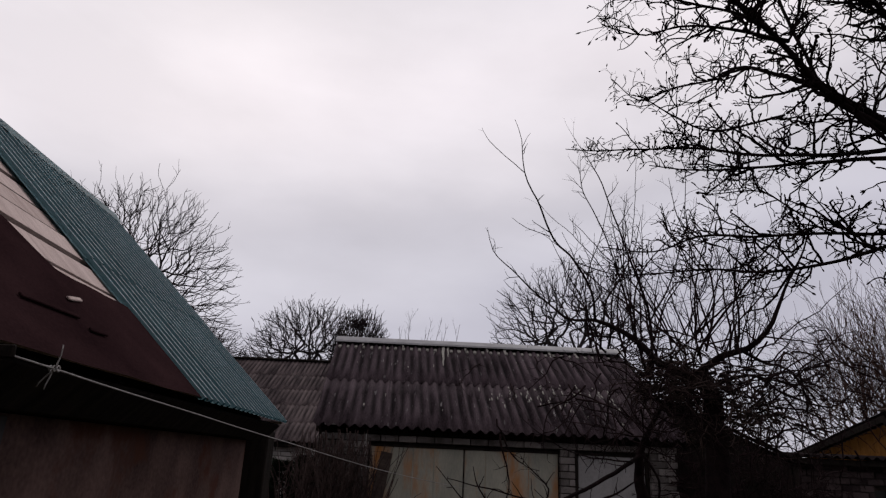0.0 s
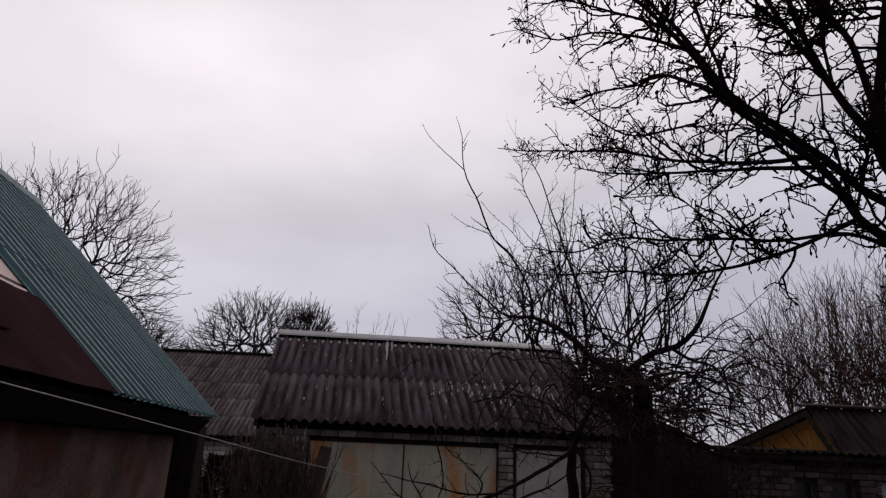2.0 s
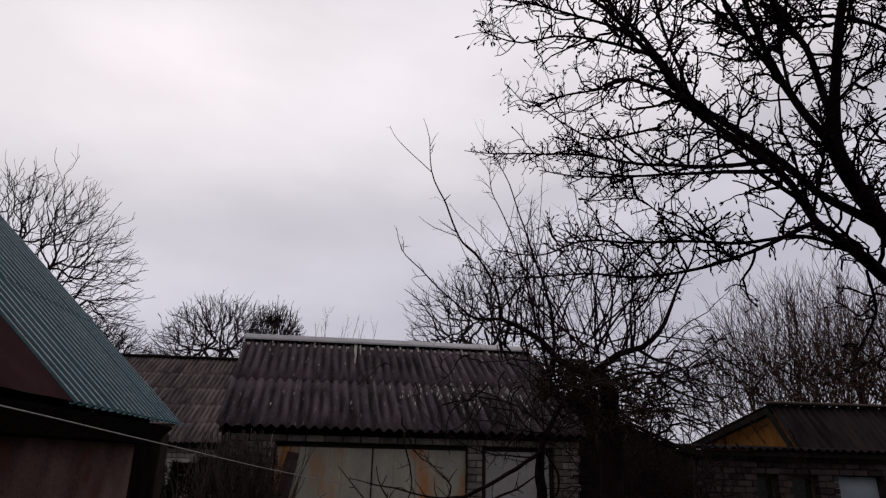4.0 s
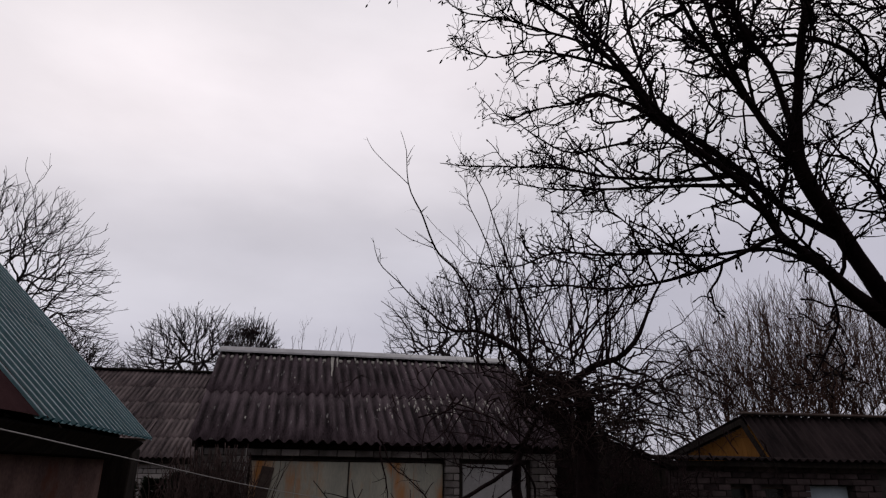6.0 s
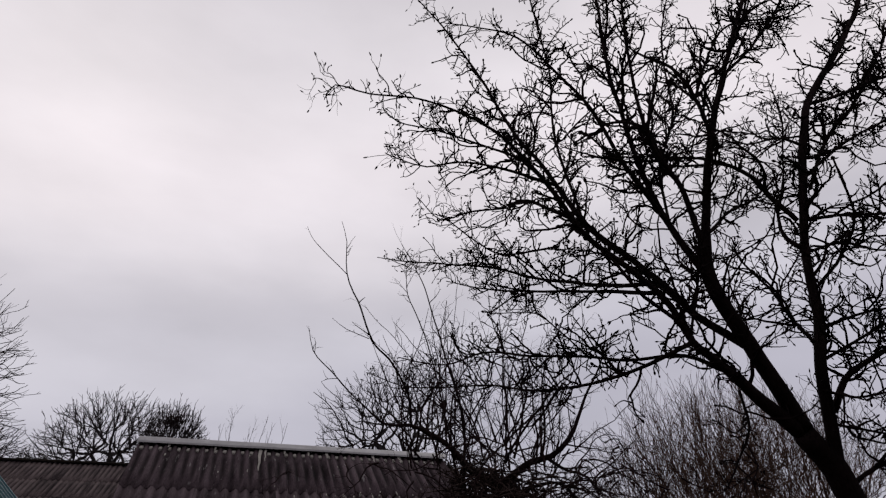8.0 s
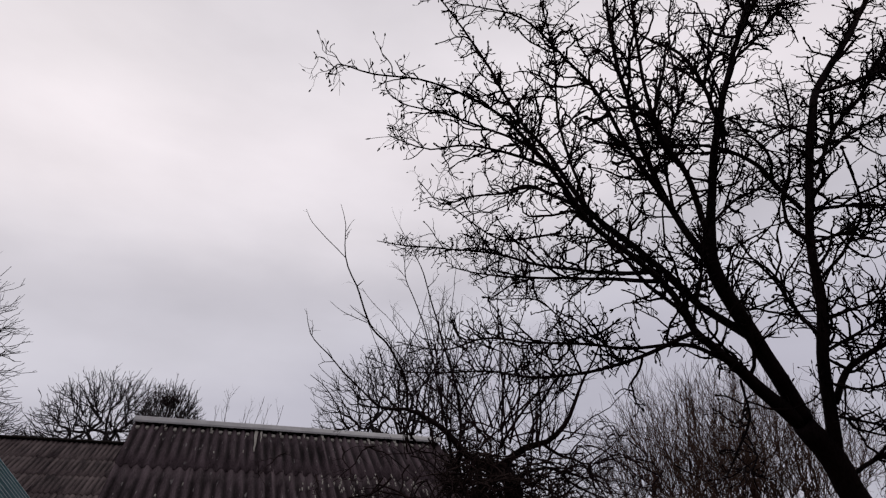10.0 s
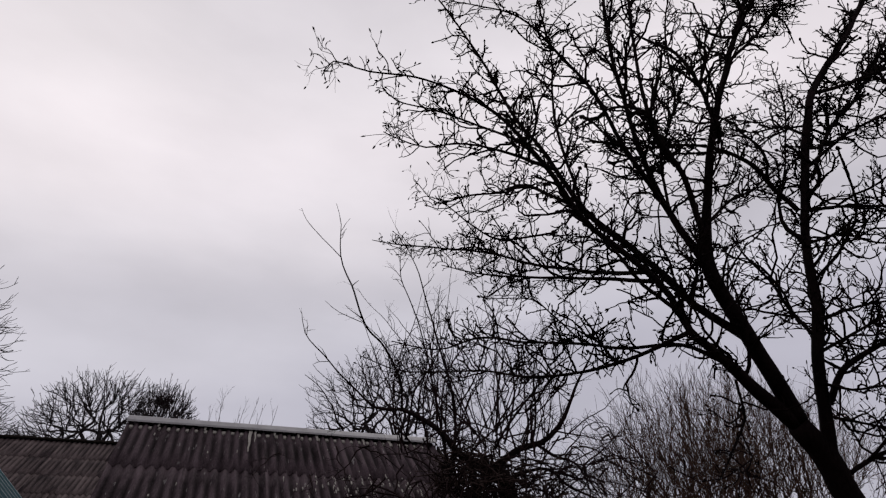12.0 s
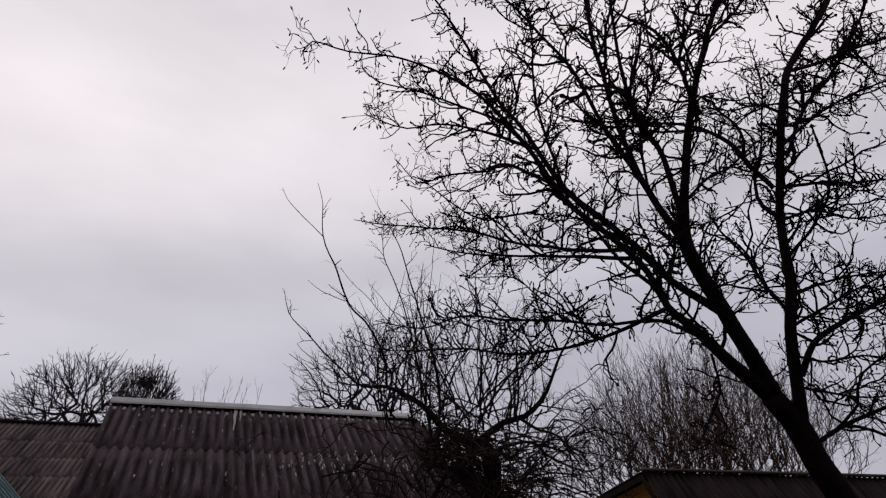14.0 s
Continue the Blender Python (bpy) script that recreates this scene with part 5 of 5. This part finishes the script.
for k, (x, y, top, wide) in enumerate(((10.5, 16.4, 5.6, 1.3), (11.4, 15.7, 6.6, 1.8), (12.2, 16.6, 7.2, 1.8), (13.1, 15.8, 7.1, 1.8), (14.0, 16.8, 6.9, 1.9),
                                      (14.9, 15.9, 6.5, 1.9), (16.0, 16.6, 6.3, 2.0), (12.0, 18.0, 5.0, 1.9), (14.3, 18.0, 5.2, 2.0))):
    build_domed("tall_shrub", "tall reddish-brown leafless shrub with many upright shoots", (x, y, 0), 0.25, wide * 2.3, top - 0.3, 80 + k, M_SHRUB, (5, 11, 26, 58, 112, 150), 0.040, 0.0060, 46, 0.05, group="shrubs behind the ochre house", crook=1.15, side=0.9)


# ---- vines on the shed's corner, evergreen clump before the low house ----
def build_vine():
    rng = np.random.default_rng(61)
    v = thing("dry_vine", "dry leafless vine hanging over the shed's corner", "vine", at=(0, 0, 0))
    t = Tubes()
    for i in range(340):
        x = rng.uniform(-1.95, -0.95)
        w = wander(rng, (x, 9.35 + rng.uniform(-0.15, 0.2), -0.05 if i % 2 else rng.uniform(1.45, 2.10)), (rng.normal(0, 0.15), 0, 1 if i % 2 else -1),
                   rng.uniform(1.6, 2.2) if i % 2 else rng.uniform(0.3, 1.1), 0.010 if i % 2 else 0.006, 0.003, 0.08, 0.10, 0.02 if i % 2 else -0.03)
        if i % 10 == 1:
            stem = Tubes()
            stem.add(w, 5)
            stem.object("stem", M_VINE, v)
            continue
        t.add(w, 4)
        if i % 2 == 0:
            sprout(rng, t, w, 2, 0.12, 0.22, 0.0035, 55, -0.1, 0.25, 0.05, 0.2, None, 3)
    tagged(t.object("vine_growth", M_VINE, v), kind="stuff")


build_vine()


def build_evergreen():
    rng = np.random.default_rng(62)
    e = thing("evergreen_bush", "dark evergreen bush before the whitewashed wall", "bush", at=(-2.55, 11.2, 0))
    verts, faces = [], []
    tips = [(-0.55, 0.0, 1.52, 0.30), (-0.1, 0.1, 1.58, 0.30), (0.32, 0.0, 1.66, 0.28), (0.7, 0.1, 1.3, 0.3), (-0.9, 0, 1.2, 0.3)]
    for k in range(9000):
        tx, ty, tz, w = tips[rng.integers(len(tips))]
        h = tz * math.sqrt(rng.random())
        rad = w * (1 - 0.7 * h / tz) + 0.04
        a = rng.uniform(0, 6.283)
        c = Vector((tx + rad * math.cos(a) * rng.uniform(0.5, 1.1), ty + rad * math.sin(a) * rng.uniform(0.5, 1.1), tz - (tz - h) * 1.0))
        d = Vector((math.cos(a), math.sin(a), rng.uniform(0.2, 1.2))).normalized() * rng.uniform(0.06, 0.13)
        s = d.orthogonal().normalized() * 0.022
        b = len(verts)
        verts += [c - s, c + s, c + d]
        faces.append((b, b + 1, b + 2))
    tagged(mesh_object("foliage", verts, faces, M_EVERGREEN, e), kind="stuff")
    t = Tubes()
    for tx, ty, tz, w in tips:
        t.add(wander(rng, (tx * 0.6, ty, -0.05), (tx * 0.4, 0, tz), tz * 0.95, 0.03, 0.006, 0.15, 0.03, 0), 5)
    tagged(t.object("stem", M_DARKWOOD, e), kind="stuff")


build_evergreen()


# ---- brushwood and old vines heaped between the shed and the outbuilding ----
def build_brush():
    rng = np.random.default_rng(63)
    b = thing("vine_thicket", "dark tangled leafless vine thicket between shed and outbuilding", "vine", at=(0, 0, 0))
    t = Tubes()
    for i in range(120):
        x = 3.3 + 2.3 * rng.random()
        top = 2.95 - 0.62 * (x - 3.3) + rng.normal(0, 0.10)
        w = wander(rng, (x, 9.6 + rng.uniform(-0.5, 0.6), rng.uniform(0.9, max(1.2, top - 0.3))), (rng.normal(0, 0.8), rng.normal(0, 0.3), rng.uniform(-0.2, 1.0)), rng.uniform(0.4, 1.0), 0.011, 0.004, 0.08, 0.25, 0.0)
        t.add(w, 4)
        sprout(rng, t, w, 2, 0.10, 0.34, 0.005, 60, 0.0, 0.28, 0.05, 0.05, None, 3, 0.55, 0.5)
    for x in (3.95, 4.5, 5.1):
        stem = Tubes()
        stem.add(wander(rng, (x, 9.7, -0.05), (0, 0, 1), 1.9, 0.03, 0.015, 0.2, 0.06, 0), 6)
        stem.object("stem", M_PLUMBARK, b)
    tagged(t.object("vine_growth", M_PLUMTWIG, b), kind="stuff")


build_brush()


def build_lean_to():
    rng = np.random.default_rng(64)
    h = thing("lean_to", "dark sloping board lean-to overgrown with vines beside the shed", "lean-to", at=(3.50, 10.0, 0))
    run, drop = 1.98, 0.86
    tilt = math.degrees(math.atan2(drop, run))
    ln = math.hypot(run, drop)
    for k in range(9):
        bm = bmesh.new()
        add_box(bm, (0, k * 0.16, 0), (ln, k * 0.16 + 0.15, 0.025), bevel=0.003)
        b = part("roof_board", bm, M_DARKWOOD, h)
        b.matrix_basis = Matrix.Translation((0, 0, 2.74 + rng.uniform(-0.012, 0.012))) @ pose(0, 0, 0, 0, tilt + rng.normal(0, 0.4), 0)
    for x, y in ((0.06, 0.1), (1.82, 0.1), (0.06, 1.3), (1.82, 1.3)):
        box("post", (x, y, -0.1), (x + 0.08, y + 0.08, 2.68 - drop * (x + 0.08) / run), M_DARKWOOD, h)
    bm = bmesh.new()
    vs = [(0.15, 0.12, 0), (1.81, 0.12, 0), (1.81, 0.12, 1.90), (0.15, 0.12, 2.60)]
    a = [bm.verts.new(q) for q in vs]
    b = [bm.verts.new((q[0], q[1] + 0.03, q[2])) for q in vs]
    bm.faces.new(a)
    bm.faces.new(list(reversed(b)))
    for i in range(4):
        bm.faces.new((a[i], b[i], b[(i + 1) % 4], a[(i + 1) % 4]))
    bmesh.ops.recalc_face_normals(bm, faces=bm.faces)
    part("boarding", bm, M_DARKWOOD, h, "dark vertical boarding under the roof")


build_lean_to()

plank = thing("leaning_plank", "dark brown plank leaning against the shed door", "plank", at=(-0.78, 9.5, 0))
bm = bmesh.new()
add_box(bm, (-0.05, 0, -0.02), (0.12, 0.03, 1.84), bevel=0.004)
board = part("plank", bm, M_TIMBER, plank)
board.matrix_basis = pose(-0.28, 0.0, 0, -6, 9, 0)


# ---- small things ----
def build_nest():
    rng = np.random.default_rng(71)
    c = (-4.01, 26.50, 7.10)
    n = thing("bird_nest", "dark twiggy bird nest in the round tree", "nest", at=c)
    t = Tubes()
    m = 150
    a = rng.uniform(0, 6.283, m)
    e = rng.uniform(-1.2, 0.5, m)
    start = np.stack([np.cos(a) * np.cos(e), np.sin(a) * np.cos(e), np.sin(e)], axis=1) * 0.20
    way = np.stack([-np.sin(a), np.cos(a), rng.normal(0, 0.3, m)], axis=1)
    t.add_all(wander_all(rng, start, way, rng.uniform(0.2, 0.45, m), np.full(m, 0.012), np.full(m, 0.007), 4, 0.25, 0), 4)
    tagged(t.object("nest_twigs", M_PLUMTWIG, n), kind="stuff")


build_nest()

string = thing("hanging_string", "short pale string hanging from the shed eave", "string", at=(0, 0, 0))
tie = (-1.02, 9.44, 2.04)
t = Tubes()
t.add(wander(np.random.default_rng(72), tie, (0.02, 0, -1), 0.42, 0.007, 0.005, 0.05, 0.03, 0), 5)
t.object("string", M_ROPE, string)
